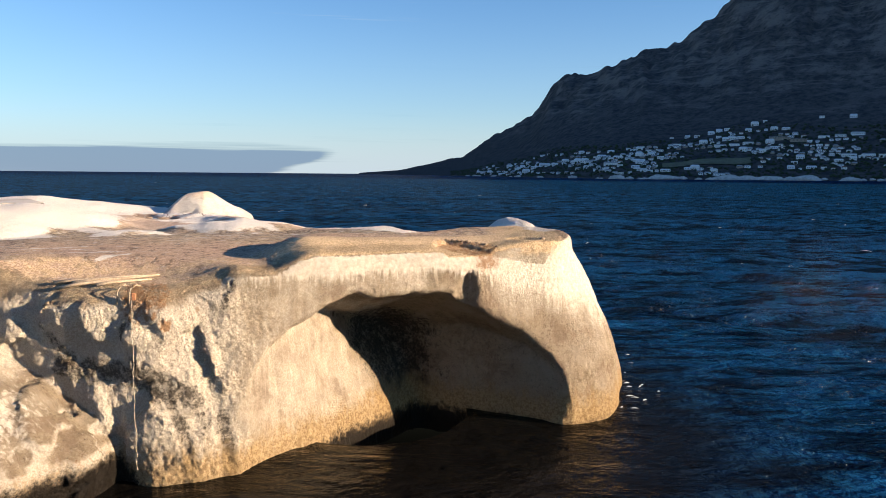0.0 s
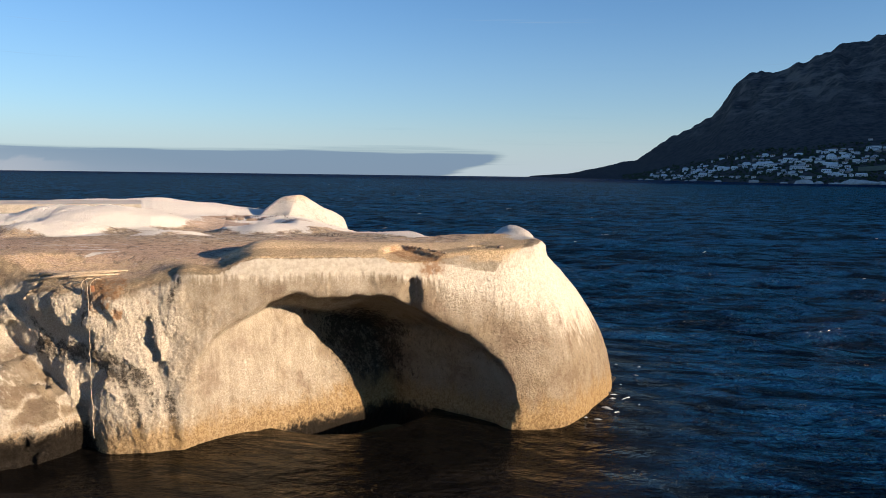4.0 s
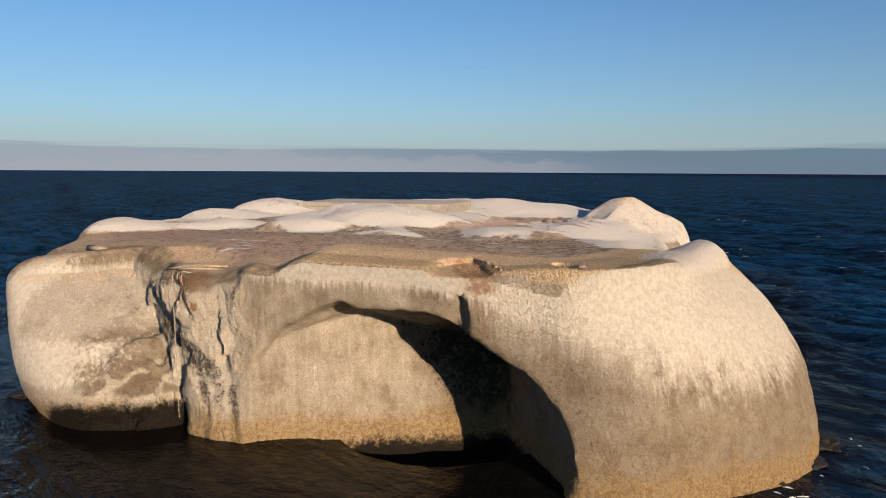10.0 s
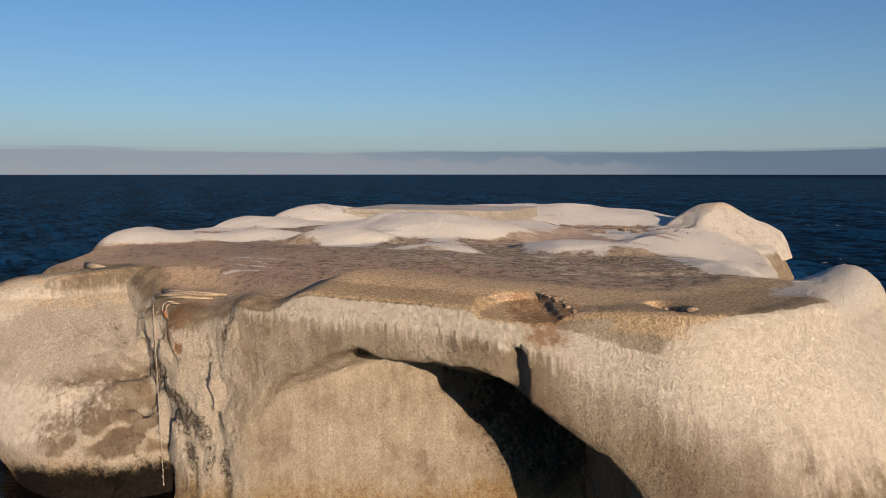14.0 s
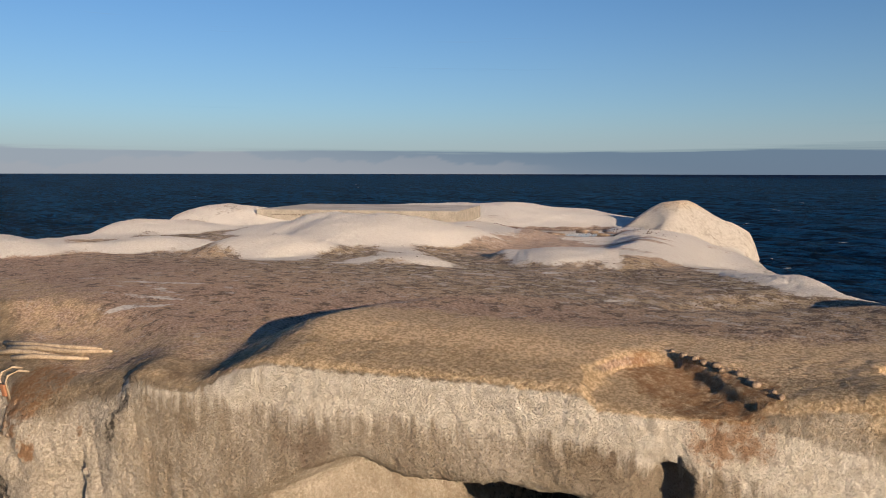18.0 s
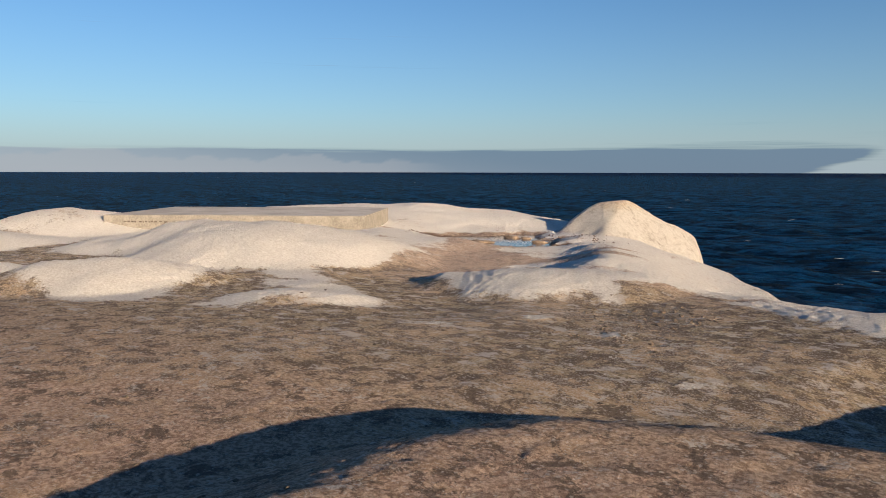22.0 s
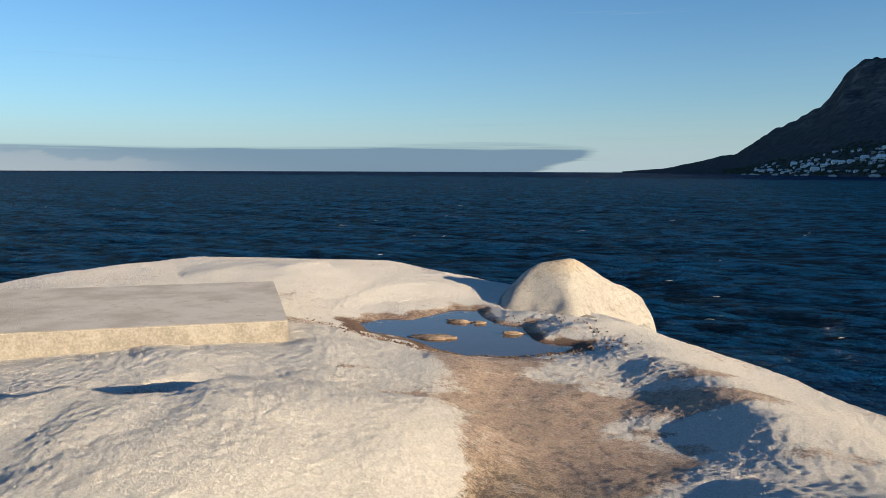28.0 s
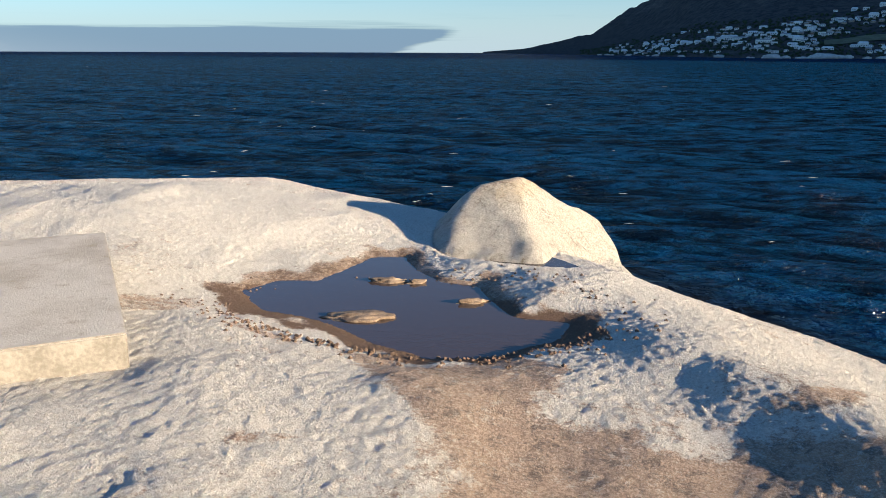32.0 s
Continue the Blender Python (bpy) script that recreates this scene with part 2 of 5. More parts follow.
def make_sea():
    k = Mat("sea_water")
    p = k.place()
    w1 = k.noise(k.scaled(p, (0.42, 1.0, 1.0)), 0.6, 5, 0.6, 0.5)
    w2 = k.noise(k.scaled(p, (0.7, 1.0, 1.0)), 2.6, 4, 0.6, 0.3)
    w3 = k.noise(k.scaled(p, (0.4, 1.0, 1.0)), 0.2, 4, 0.6, 0.4)
    calm = k.attr("calm")
    rest = k.math("SUBTRACT", 1.0, k.math("MULTIPLY", calm, 0.86))
    n = k.bump(w3, 2.6, rest)
    n = k.bump(w1, 4.2, rest, n)
    n = k.bump(w2, 0.9, rest, n)
    body = k.node("BsdfDiffuse")
    # light crests and dark troughs painted into the body colour, by height and noise
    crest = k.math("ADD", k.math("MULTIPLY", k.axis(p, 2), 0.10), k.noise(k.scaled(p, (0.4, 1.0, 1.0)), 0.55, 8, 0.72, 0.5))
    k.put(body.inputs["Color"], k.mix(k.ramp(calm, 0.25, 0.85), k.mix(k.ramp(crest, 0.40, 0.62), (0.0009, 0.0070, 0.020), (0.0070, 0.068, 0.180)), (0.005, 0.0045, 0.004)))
    gloss = k.node("BsdfGlossy", Roughness=0.09)
    for q in (body, gloss):
        k.put(q.inputs["Normal"], n)
    fr = k.node("Fresnel", IOR=1.33)
    k.put(fr.inputs["Normal"], n)
    both = k.node("MixShader")
    k.put(both.inputs[0], k.math("MULTIPLY", fr.outputs[0], k.math("ADD", k.math("MULTIPLY", calm, 0.28), 0.28)))
    k.t.links.new(body.outputs[0], both.inputs[1])
    k.t.links.new(gloss.outputs[0], both.inputs[2])
    k.t.links.new(both.outputs[0], k.t.nodes["Material Output"].inputs["Surface"])
    return k.m


ROCK, SEA = make_rock("guano_stained_granite"), make_sea()
kk = Mat("whitewashed_concrete")
pk = kk.place()
stain, smear, pore = kk.noise(pk, 0.6, 5), kk.noise(kk.scaled(pk, (3, 3, 0.5)), 1.0, 5), kk.noise(pk, 25, 4)
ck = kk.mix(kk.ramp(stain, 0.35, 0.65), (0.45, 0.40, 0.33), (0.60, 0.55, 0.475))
ck = kk.mix(kk.math("MULTIPLY", kk.ramp(smear, 0.55, 0.72), 0.5), ck, (0.36, 0.30, 0.21))
ck = kk.mix(kk.math("MULTIPLY", kk.ramp(pore, 0.55, 0.7), 0.4), ck, (0.68, 0.63, 0.56))
CONCRETE = kk.done(ck, 0.9, kk.bump(kk.math("ADD", pore, stain), 0.02), spec=0.15)
# darker concrete for every slab face that does not point up
CAST_FACE = speckled("darker_cast_concrete", (0.19, 0.172, 0.145), (0.31, 0.285, 0.245), 2.2, 0.9, 0.02)
BARNWOOD = speckled("bleached_wood", (0.22, 0.17, 0.115), (0.44, 0.36, 0.265), 5)


# ---- helpers for shapes ----
def part(name, bm, material, parent=None, label="", smooth=False):
    me = bpy.data.meshes.new(name)
    bm.to_mesh(me)
    bm.free()
    me.materials.append(material)
    if smooth:
        me.polygons.foreach_set("use_smooth", [True] * len(me.polygons))
    ob = new(name, me)
    if parent is not None:
        ob.parent = parent
    if label:
        ob["label"] = label
    return ob


def smin(a, b, k):
    h = np.clip(0.5 + 0.5 * (b - a) / k, 0, 1)
    return b + (a - b) * h - k * h * (1 - h)


def smax(a, b, k):
    return -smin(-a, -b, k)


def sstep(v, lo, hi):
    u = np.clip((v - lo) / (hi - lo), 0, 1)
    return u * u * (3 - 2 * u)


def lattice(shape, cells, seed):
    """Smooth random values between -1 and 1 over a grid: `cells` steps of random numbers along each axis."""
    out = np.random.default_rng(seed).uniform(-1, 1, [c + 3 for c in cells]).astype(np.float32)
    for ax, (n, c) in enumerate(zip(shape, cells)):
        x = np.linspace(0, c, n, endpoint=False)
        i, u = x.astype(int), x % 1
        w = np.zeros((n, c + 3), np.float32)
        for j, v in enumerate(((1 - u) ** 3 / 6, (3 * u**3 - 6 * u**2 + 4) / 6, (-3 * u**3 + 3 * u**2 + 3 * u + 1) / 6, u**3 / 6)):
            w[np.arange(n), i + j] = v
        out = np.moveaxis(np.tensordot(w, out, (1, ax)), 0, ax)
    return out * 1.7


def surface(field, lo, step):
    """A mesh (points, quads) of the level 0 of a field over a grid; inside is negative."""
    s = field < 0
    nx, ny, nz = field.shape
    mixed = np.zeros((nx - 1, ny - 1, nz - 1), bool)
    first = s[:-1, :-1, :-1]
    for c in range(1, 8):
        dx, dy, dz = c & 1, c >> 1 & 1, c >> 2
        mixed |= s[dx : nx - 1 + dx, dy : ny - 1 + dy, dz : nz - 1 + dz] != first
    cells = np.argwhere(mixed)
    ids = np.full(mixed.shape, -1, np.int32)
    ids[mixed] = np.arange(len(cells))
    corner = lambda c: cells + np.array([c & 1, c >> 1 & 1, c >> 2])  # noqa: E731
    vals = [field[tuple(corner(c).T)] for c in range(8)]
    total, count = np.zeros((len(cells), 3)), np.zeros(len(cells))
    for a0 in range(8):
        for bit in (1, 2, 4):
            if a0 & bit:
                continue
            b0 = a0 | bit
            va, vb = vals[a0], vals[b0]
            cut = (va < 0) != (vb < 0)
            u = np.where(cut, va / np.where(cut, va - vb, 1), 0)[:, None]
            pa, pb = (np.array([q & 1, q >> 1 & 1, q >> 2], float) for q in (a0, b0))
            total += np.where(cut[:, None], pa + u * (pb - pa), 0)
            count += cut
    pts = (cells + total / count[:, None]) * step + lo
    quads = []
    for ax in range(3):
        b1, b2 = (ax + 1) % 3, (ax + 2) % 3
        low = [slice(1, -1)] * 3
        low[ax] = slice(0, -1)
        up = list(low)
        up[ax] = slice(1, None)
        cross = s[tuple(low)] != s[tuple(up)]
        at = np.argwhere(cross)
        at[:, b1] += 1
        at[:, b2] += 1
        flip = s[tuple(at.T)]
        e1, e2 = np.eye(3, dtype=int)[b1], np.eye(3, dtype=int)[b2]
        q = np.stack([ids[tuple((at - e1 - e2).T)], ids[tuple((at - e2).T)], ids[tuple(at.T)], ids[tuple((at - e1).T)]], 1)
        quads.append(np.where(flip[:, None], q, q[:, ::-1]))
    quads = np.concatenate(quads)
    return pts, quads[(quads >= 0).all(1)]


def quad_mesh(name, pts, quads, material, attrs=()):
    me = bpy.data.meshes.new(name)
    me.vertices.add(len(pts))
    me.vertices.foreach_set("co", np.asarray(pts, np.float32).ravel())
    me.loops.add(quads.size)
    me.loops.foreach_set("vertex_index", quads.astype(np.int32).ravel())
    me.polygons.add(len(quads))
    me.polygons.foreach_set("loop_start", np.arange(0, quads.size, 4, dtype=np.int32))
    me.polygons.foreach_set("use_smooth", np.ones(len(quads), bool))
    for key, v in dict(attrs).items():
        me.attributes.new(key, "FLOAT", "POINT").data.foreach_set("value", np.asarray(v, np.float32))
    me.update(calc_edges=True)
    me.validate()
    me.materials.append(material)
    return new(name, me)


def outline(x, y, ring):
    """Signed distance to a closed ring of corners, negative inside."""
    best, inside = np.full(x.shape, 1e9), np.zeros(x.shape, bool)
    for (ax, ay), (bx, by) in zip(ring, ring[1:] + ring[:1]):
        ex, ey = bx - ax, by - ay
        u = np.clip(((x - ax) * ex + (y - ay) * ey) / (ex * ex + ey * ey), 0, 1)
        best = np.minimum(best, np.hypot(x - ax - u * ex, y - ay - u * ey))
        inside ^= ((ay > y) != (by > y)) & (x < ex * (y - ay) / (ey if ey else 1e-9) + ax)
    return np.where(inside, -best, best)


def blurred(v, n):
    for ax in (0, 1):
        for _ in range(3):
            pad = np.concatenate([np.repeat(v.take([0], ax), n, ax), v, np.repeat(v.take([-1], ax), n, ax)], ax)
            c = np.cumsum(pad, ax)
            c = np.concatenate([np.zeros_like(c.take([0], ax)), c], ax)
            m = v.shape[ax]
            v = (c.take(range(2 * n + 1, 2 * n + 1 + m), ax) - c.take(range(m), ax)) / (2 * n + 1)
    return v


def oval(x, y, cx, cy, a, b, turn):
    """Squared radius in an oval with half axes a, b, its long axis turned by so many degrees from +x."""
    c, s = math.cos(radians(turn)), math.sin(radians(turn))
    return (((x - cx) * c + (y - cy) * s) / a) ** 2 + ((-(x - cx) * s + (y - cy) * c) / b) ** 2


GROUND_NOISE = {cell: sum(lattice((1600, 1600), (int(80 / cell * m),) * 2, 50 + int(cell * 10) + m) / m for m in (1, 2)) for cell in (3.2, 1.2, 0.5)}


def uneven(x, y, cell):
    """Random unevenness of the ground, between about -1 and 1, with lumps of so many metres."""
    return GROUND_NOISE[cell][np.clip(((x + 60) * 20).astype(int), 0, 1599), np.clip(((y - 10) * 20).astype(int), 0, 1599)]


# ---- the rock island ----
FOOT = [(-19.0, 23.0), (-14.0, 23.2), (-11.0, 22.7), (-9.6, 22.3), (-8.4, 21.9), (-6.5, 22.9), (4.7, 28.2), (6.5, 29.3), (7.1, 30.8), (7.4, 32.6), (7.9, 34.0), (8.2, 35.6), (8.1, 37.2), (7.5, 39.0),
        (6.1, 41.5), (2.8, 45.5), (-1, 48.5), (-4, 51), (-7.5, 55.5), (-10.3, 59.2), (-12.6, 62.5), (-14.6, 67), (-16.5, 71), (-20, 73), (-25, 72.5), (-32, 75.5), (-39, 73), (-44, 68.5), (-47, 60),
        (-45, 50), (-42, 40), (-36, 30), (-31, 24), (-24, 20.2)]
RIM = [(-19.0, 23.0), (-14.0, 23.0), (-11, 22.4), (-8.6, 22.3), (-6.7, 23.2), (0.6, 26.9), (4.5, 29.1), (5.1, 30.8), (5.2, 33.0), (4.75, 35.0), (4.4, 37.0), (3.8, 38.8), (2.7, 40.4), (1.2, 42.2), (-1, 44), (-3, 46.4),
       (-6.5, 49.8), (-8.8, 54.5), (-11.0, 57.8), (-13.6, 60.4), (-15.9, 63.0), (-16.2, 66.5), (-17.2, 69.8), (-20, 71), (-24, 69), (-31, 73), (-37, 70), (-42, 67), (-45, 57), (-43, 48), (-40, 40), (-34.5, 30.5),
       (-30.5, 25), (-23, 20.8)]
# humps of the top: centre, half axes, turn, height, how white with droppings
HUMPS = [
    (3.9, 37.2, 1.9, 2.1, -10, 0.58, 0.8),
    (-20.6, 35.2, 4.0, 2.1, 35, 0.65, 0.0), (-27.2, 32.6, 3.8, 2.0, 40, 0.5, 0.9), (-14.4, 36.3, 2.0, 1.2, 50, 0.22, 0.0),
    (-22.6, 42.6, 6.2, 4.6, 30, 1.0, 1.0), (-27.5, 41.0, 4.0, 3.0, 30, 0.4, 1.0), (-40.0, 43.5, 7.0, 5.0, 50, 1.2, 1.0), (-36, 37, 5, 3.5, 40, 0.5, 1.0),
    (-11.2, 42.4, 3.8, 3.0, 10, 0.55, 0.0), (-31.0, 27.5, 4.5, 2.8, 40, 0.6, 0.9), (-31.5, 64.5, 8.0, 5.0, 10, 0.55, 1.0),
    (-12.5, 50.0, 3.5, 5.0, 20, 0.3, 0.9), (-26.5, 48.5, 5.0, 2.2, 30, 0.1, 1.0),
]
# outline of the raised front ridge
RIDGE = [(-3.0, 21.0), (-4.7, 24.2), (-5.5, 26.0), (-5.8, 27.6), (-5.8, 29.4), (-5.2, 30.9), (-3.6, 32.0), (-2.2, 32.3), (-1.2, 33.2), (-0.5, 34.4), (0.0, 36.0), (0.9, 37.8), (2.6, 39.6), (9, 39), (9, 28), (2, 22)]
# flat white ground: centre, half axes, turn
PALE = [
    (-3.4, 41.6, 3.6, 2.2, -38), (-6.6, 45.6, 3.6, 3.2, -35), (-12.0, 54.0, 5.0, 7.0, 30), (-32.0, 50.0, 12.0, 9.0, 40), (-32.0, 62.0, 13.0, 8.0, 20), (-22, 51.5, 2.5, 2.2, 20), (-23.2, 48.6, 3.4, 1.9, 10), (-42, 55, 6, 14, 10), (-19, 66, 6, 5, 0), (5.0, 37.0, 1.8, 5.0, -5), (-36, 34, 4, 8, 35),
]
# thinner white patches on the soil
PATCHES = [
    (-12.3, 26.1, 0.9, 0.2, 30), (-11.3, 25.4, 0.7, 0.2, 65), (-13.2, 26.6, 0.7, 0.18, 5), (-14.2, 27.1, 1.0, 0.2, 50), (-16.5, 26.5, 0.9, 0.25, 10), (-5.0, 34.4, 0.6, 0.15, 45),
    (-5.8, 41.9, 1.0, 0.5, 20), (-6.9, 42.6, 0.7, 0.4, -10), (-9.0, 37.2, 0.6, 0.25, 30), (-10.6, 35.6, 0.5, 0.25, 60), (-7.2, 36.2, 0.7, 0.25, 20),
]
# outlines of the white crusts on and between the humps, with how thick they are
CRUSTS = [
    (1.0, [(-24.6, 33.6), (-23.4, 36.8), (-21.6, 37.9), (-19.0, 37.6), (-18.2, 36.4), (-17.6, 34.9), (-17.4, 33.7), (-18.6, 33.1), (-21.5, 33.0)]),
    (0.95, [(-15.5, 34.2), (-16.0, 35.5), (-15.8, 36.8), (-15.3, 37.8), (-13.8, 38.0), (-12.9, 37.6), (-12.8, 36.7), (-13.7, 36.2), (-14.5, 35.5), (-14.5, 34.5)]),
    (0.85, [(-20.2, 40.1), (-18.1, 40.8), (-17.3, 39.5), (-16.0, 38.9), (-14.9, 38.7), (-14.3, 37.7), (-15.2, 37.4), (-16.2, 37.4), (-17.1, 37.4), (-19.0, 38.8)]),
    (0.95, [(-15.3, 42.0), (-14.2, 41.0), (-13.1, 40.2), (-12.3, 39.6), (-11.2, 39.9), (-10.6, 39.6), (-10.0, 40.0), (-9.9, 41.5), (-9.3, 41.0), (-9.6, 42.4), (-8.4, 43.2), (-7.0, 43.4), (-6.0, 44.8),
            (-7.4, 47.6), (-9.5, 49.5), (-12.0, 48.6), (-13.8, 46.6), (-14.8, 44.0)]),
]
# outlines of the trodden soil between the white crusts
TRODDEN = [
    [(-23.2, 53.9), (-21.5, 53.0), (-19.2, 54.1), (-18.5, 53.1), (-19.2, 51.0), (-17.0, 50.4), (-15.1, 50.7), (-13.6, 50.4), (-12.7, 50.1), (-13.1, 49.5), (-14.7, 49.0), (-16.4, 48.5), (-16.9, 47.8), (-16.9, 46.8),
     (-16.2, 45.7), (-16.0, 43.5), (-16.8, 42.8), (-18.2, 43.6), (-18.9, 45.3), (-19.1, 46.6), (-19.5, 48.3), (-21.1, 50.6), (-22.3, 52.3)],
    [(-27.0, 45.0), (-26.3, 45.7), (-25.6, 46.1), (-24.8, 46.0), (-25.0, 45.3), (-24.9, 44.6), (-24.3, 43.7), (-24.7, 42.9), (-25.8, 42.7), (-26.3, 43.7)],
]
# shore of the rain pool
POND = [(-26.9, 57.9), (-26.3, 58.8), (-25.2, 58.9), (-24.7, 60.2), (-24.5, 61.8), (-23.5, 62.0), (-22.9, 60.5), (-22.0, 59.5), (-20.9, 59.3), (-20.4, 57.8), (-19.8, 56.8), (-18.6, 56.6), (-19.0, 55.6),
        (-20.3, 54.4), (-21.4, 54.2), (-22.9, 55.0), (-24.4, 56.0), (-25.8, 56.6)]
STEP, LOW, SIZE = 0.135, np.array([-49.0, 16.0, -1.2]), (440, 450, 68)
TOP = 6.4


def top_height(x, y):
    """Height of the top surface, with the whiteness and the bareness of its soil."""
    h = TOP - 0.5 * sstep(-x, 12, 22) * sstep(-y, -27, -21) + 0.25 * np.sin(x * 0.21 + 1) * np.sin(y * 0.17)
    h -= 0.55 * sstep(-oval(x, y, -10.6, 22.6, 4.2, 2.6, 10), -1.2, -0.2)
    h += 0.3 * sstep(y, 50, 56) * sstep(-x, 28, 34)
    white = 0.85 * sstep(y + 0.35 * x, 40.4, 42.6)
    n3, n1, n05 = uneven(x, y, 3.2), uneven(x, y, 1.2), uneven(x, y, 0.5)
    lumpy = 0.11 * n1 + 0.05 * n05
    xw, yw = x + 0.55 * n3 + 0.3 * n1, y + 0.5 * uneven(y + 20, x + 40, 3.2) + 0.28 * uneven(y + 20, x + 40, 1.2)
    for cx, cy, a, b, turn, up, pale in HUMPS:
        q = oval(xw, yw, cx, cy, a, b, turn)
        h = h + up * np.maximum(1 - q, 0) ** 1.2
        white = np.maximum(white, pale * sstep(-q - 1.5 * lumpy, -1.3, -0.7))
    for cx, cy, a, b, turn in PALE + PATCHES:
        white = np.maximum(white, (0.9 if a * b > 2.0 else 0.64 if a * b > 0.8 else 0.68) * sstep(-oval(xw, yw, cx, cy, a, b, turn) - 2.0 * lumpy, -1.3, -0.6))
    for thick, ring in CRUSTS:
        white = np.maximum(white, thick * sstep(-outline(x + 0.25 * n1, y + 0.2 * n05, ring) - 2.0 * lumpy, -0.6, 0.4))
    d = outline(x, y, RIDGE) + 0.10 * n1
    fall = sstep(y, 34.5, 38)
    h = h + (0.76 - 0.10 * sstep(y, 26, 30) - 0.40 * fall) * sstep(-d, -1.35, 0.95) + 0.10 * (1 - fall) * sstep(-d, 0.5, 3.5) * sstep(x, -5, 0)
    inward, along = -(x + 6.4) * 0.428 + (y - 23.1) * 0.904, (x + 6.4) * 0.904 + (y - 23.1) * 0.428
    h = h - 0.30 * (1 - sstep(inward, 0.2, 2.4)) * sstep(along, 0.4, 1.6) * (1 - sstep(along, 9.0, 11.0)) - 0.2 * sstep(-oval(x, y, -1.0, 36.6, 2.4, 3.2, -25), -1.2, -0.1)
    # the ground behind the ridge falls to the sea
    h = h - 1.0 * sstep(x + 0.55 * y, 19.6, 22.6) * sstep(y, 38.5, 42) * (1 - sstep(y, 45, 48)) - 0.5 * sstep(x + y, 44.5, 47.5) * sstep(y, 58, 61)
    h = h + (0.3 * white + 0.12) * (0.11 * n1 + 0.025 * n05) + 0.04 * np.abs(n1) * white
    for cx, cy, a, b, turn in ((-22.6, 49.2, 0.9, 0.25, 20), (-14.6, 47.0, 0.7, 0.25, -20), (-24.6, 53.6, 1.4, 0.3, 20), (-13.8, 52.0, 1.2, 0.3, 20), (-15.4, 47.9, 0.4, 0.2, 0),
                             (-28.2, 54.8, 1.2, 0.9, 50), (-11.3, 46.5, 1.3, 0.4, 10), (-19.5, 37.9, 2.5, 0.5, 20)):
        white = white * (0.5 + 0.5 * sstep(oval(xw, yw, cx, cy, a, b, turn) + 4 * lumpy, 0.3, 1.6))
    # the trodden way between the humps
    way = [(-11.6, 37.4), (-13.4, 39.3), (-16.2, 41.2), (-17.3, 44.0)]
    d = np.full(h.shape, 1e9)
    for (ax, ay), (bx, by) in zip(way, way[1:]):
        ex, ey = bx - ax, by - ay
        u = np.clip(((x - ax) * ex + (y - ay) * ey) / (ex * ex + ey * ey), 0, 1)
        d = np.minimum(d, np.hypot(x - ax - u * ex, y - ay - u * ey))
    white = white * (0.47 + 0.53 * sstep(d + 3.5 * lumpy, 0.6, 1.5))
    h = h - 0.12 * (1 - sstep(d, 0.5, 2.2))
    for ring in TRODDEN:
        white = white * (0.36 + 0.64 * sstep(outline(x + 0.25 * n1, y + 0.2 * n05, ring) + 1.5 * lumpy, -0.25, 0.35))
    h = h - 0.3 * sstep(-oval(x, y, -16.8, 48.8, 3.6, 5.5, 15), -1.2, -0.1) - 0.28 * sstep(-oval(x, y, -25.5, 44.4, 1.4, 2.4, 10), -1.3, -0.2)
    # hollow of the pool, and the dip towards the seaward edge
    pool = 0.9 + 0.5 * outline(x, y, POND)
    flat = 0.7 + 0.5 * outline(x, y, POND) + 0.06 * n1
    pool = pool + 0.10 * np.sin(x * 2.3 + 1.5 * np.sin(y * 1.9)) * np.sin(y * 2.1 + 0.7) + 0.06 * np.sin(x * 5.1 + y * 3.3) + 0.12 * n1 + 0.08 * n05
    ring = 1 - sstep(flat, 0.6, 2.6)
    h = h * (1 - ring) + (5.87 - 0.24 * (1 - sstep(flat, 0.4, 1.1))) * ring
    white = white * sstep(pool, 1.0, 1.5)
    h = h - 1.3 * sstep(x + 0.62 * y, 17.0, 24.5) * sstep(y, 41, 50)
    seat = 1 - sstep(oval(x, y, -19.3, 63.6, 4.5, 3.6, 0), 0.5, 1.3)
    h = np.minimum(h, 9 - (9 - 5.75) * seat)
    mud = (1 - sstep(pool, 1.1, 1.6)) * (0.55 + 0.45 * sstep(-y, -58.5, -56.5))
    return h, white, mud


def cave_field(x, y, z):
    """The sea cave in the front wall: along the wall s, into the rock d."""
    s = (x + 6.4) * 0.904 + (y - 23.1) * 0.428
    d = -(x + 6.4) * 0.428 + (y - 23.1) * 0.904
    arch_s = [-2.8, 0.2, 0.6, 1.2, 2.0, 2.5, 3.3, 4.1, 5.5, 7.0, 7.6, 8.1, 8.7, 9.7, 10.6, 11.2, 11.8, 12.2, 12.5, 12.7]
    arch_z = [0.5, 1.5, 2.9, 3.9, 4.5, 4.7, 5.1, 5.38, 5.28, 5.28, 5.18, 4.85, 4.6, 4.15, 3.65, 3.2, 2.45, 1.6, 0.4, -1.5]
    roof = np.interp(s, arch_s, arch_z) - 0.055 * np.maximum(d, 0) ** 2
    left = (0.2 + d * (1.5 - 0.13 * np.clip(z, 0, 5)) - s) / 1.6
    right = (s - 12.3 + 0.72 * d) / 1.24
    return smax(smax(left, right, 0.5), (z - roof) * 0.8, 0.12)


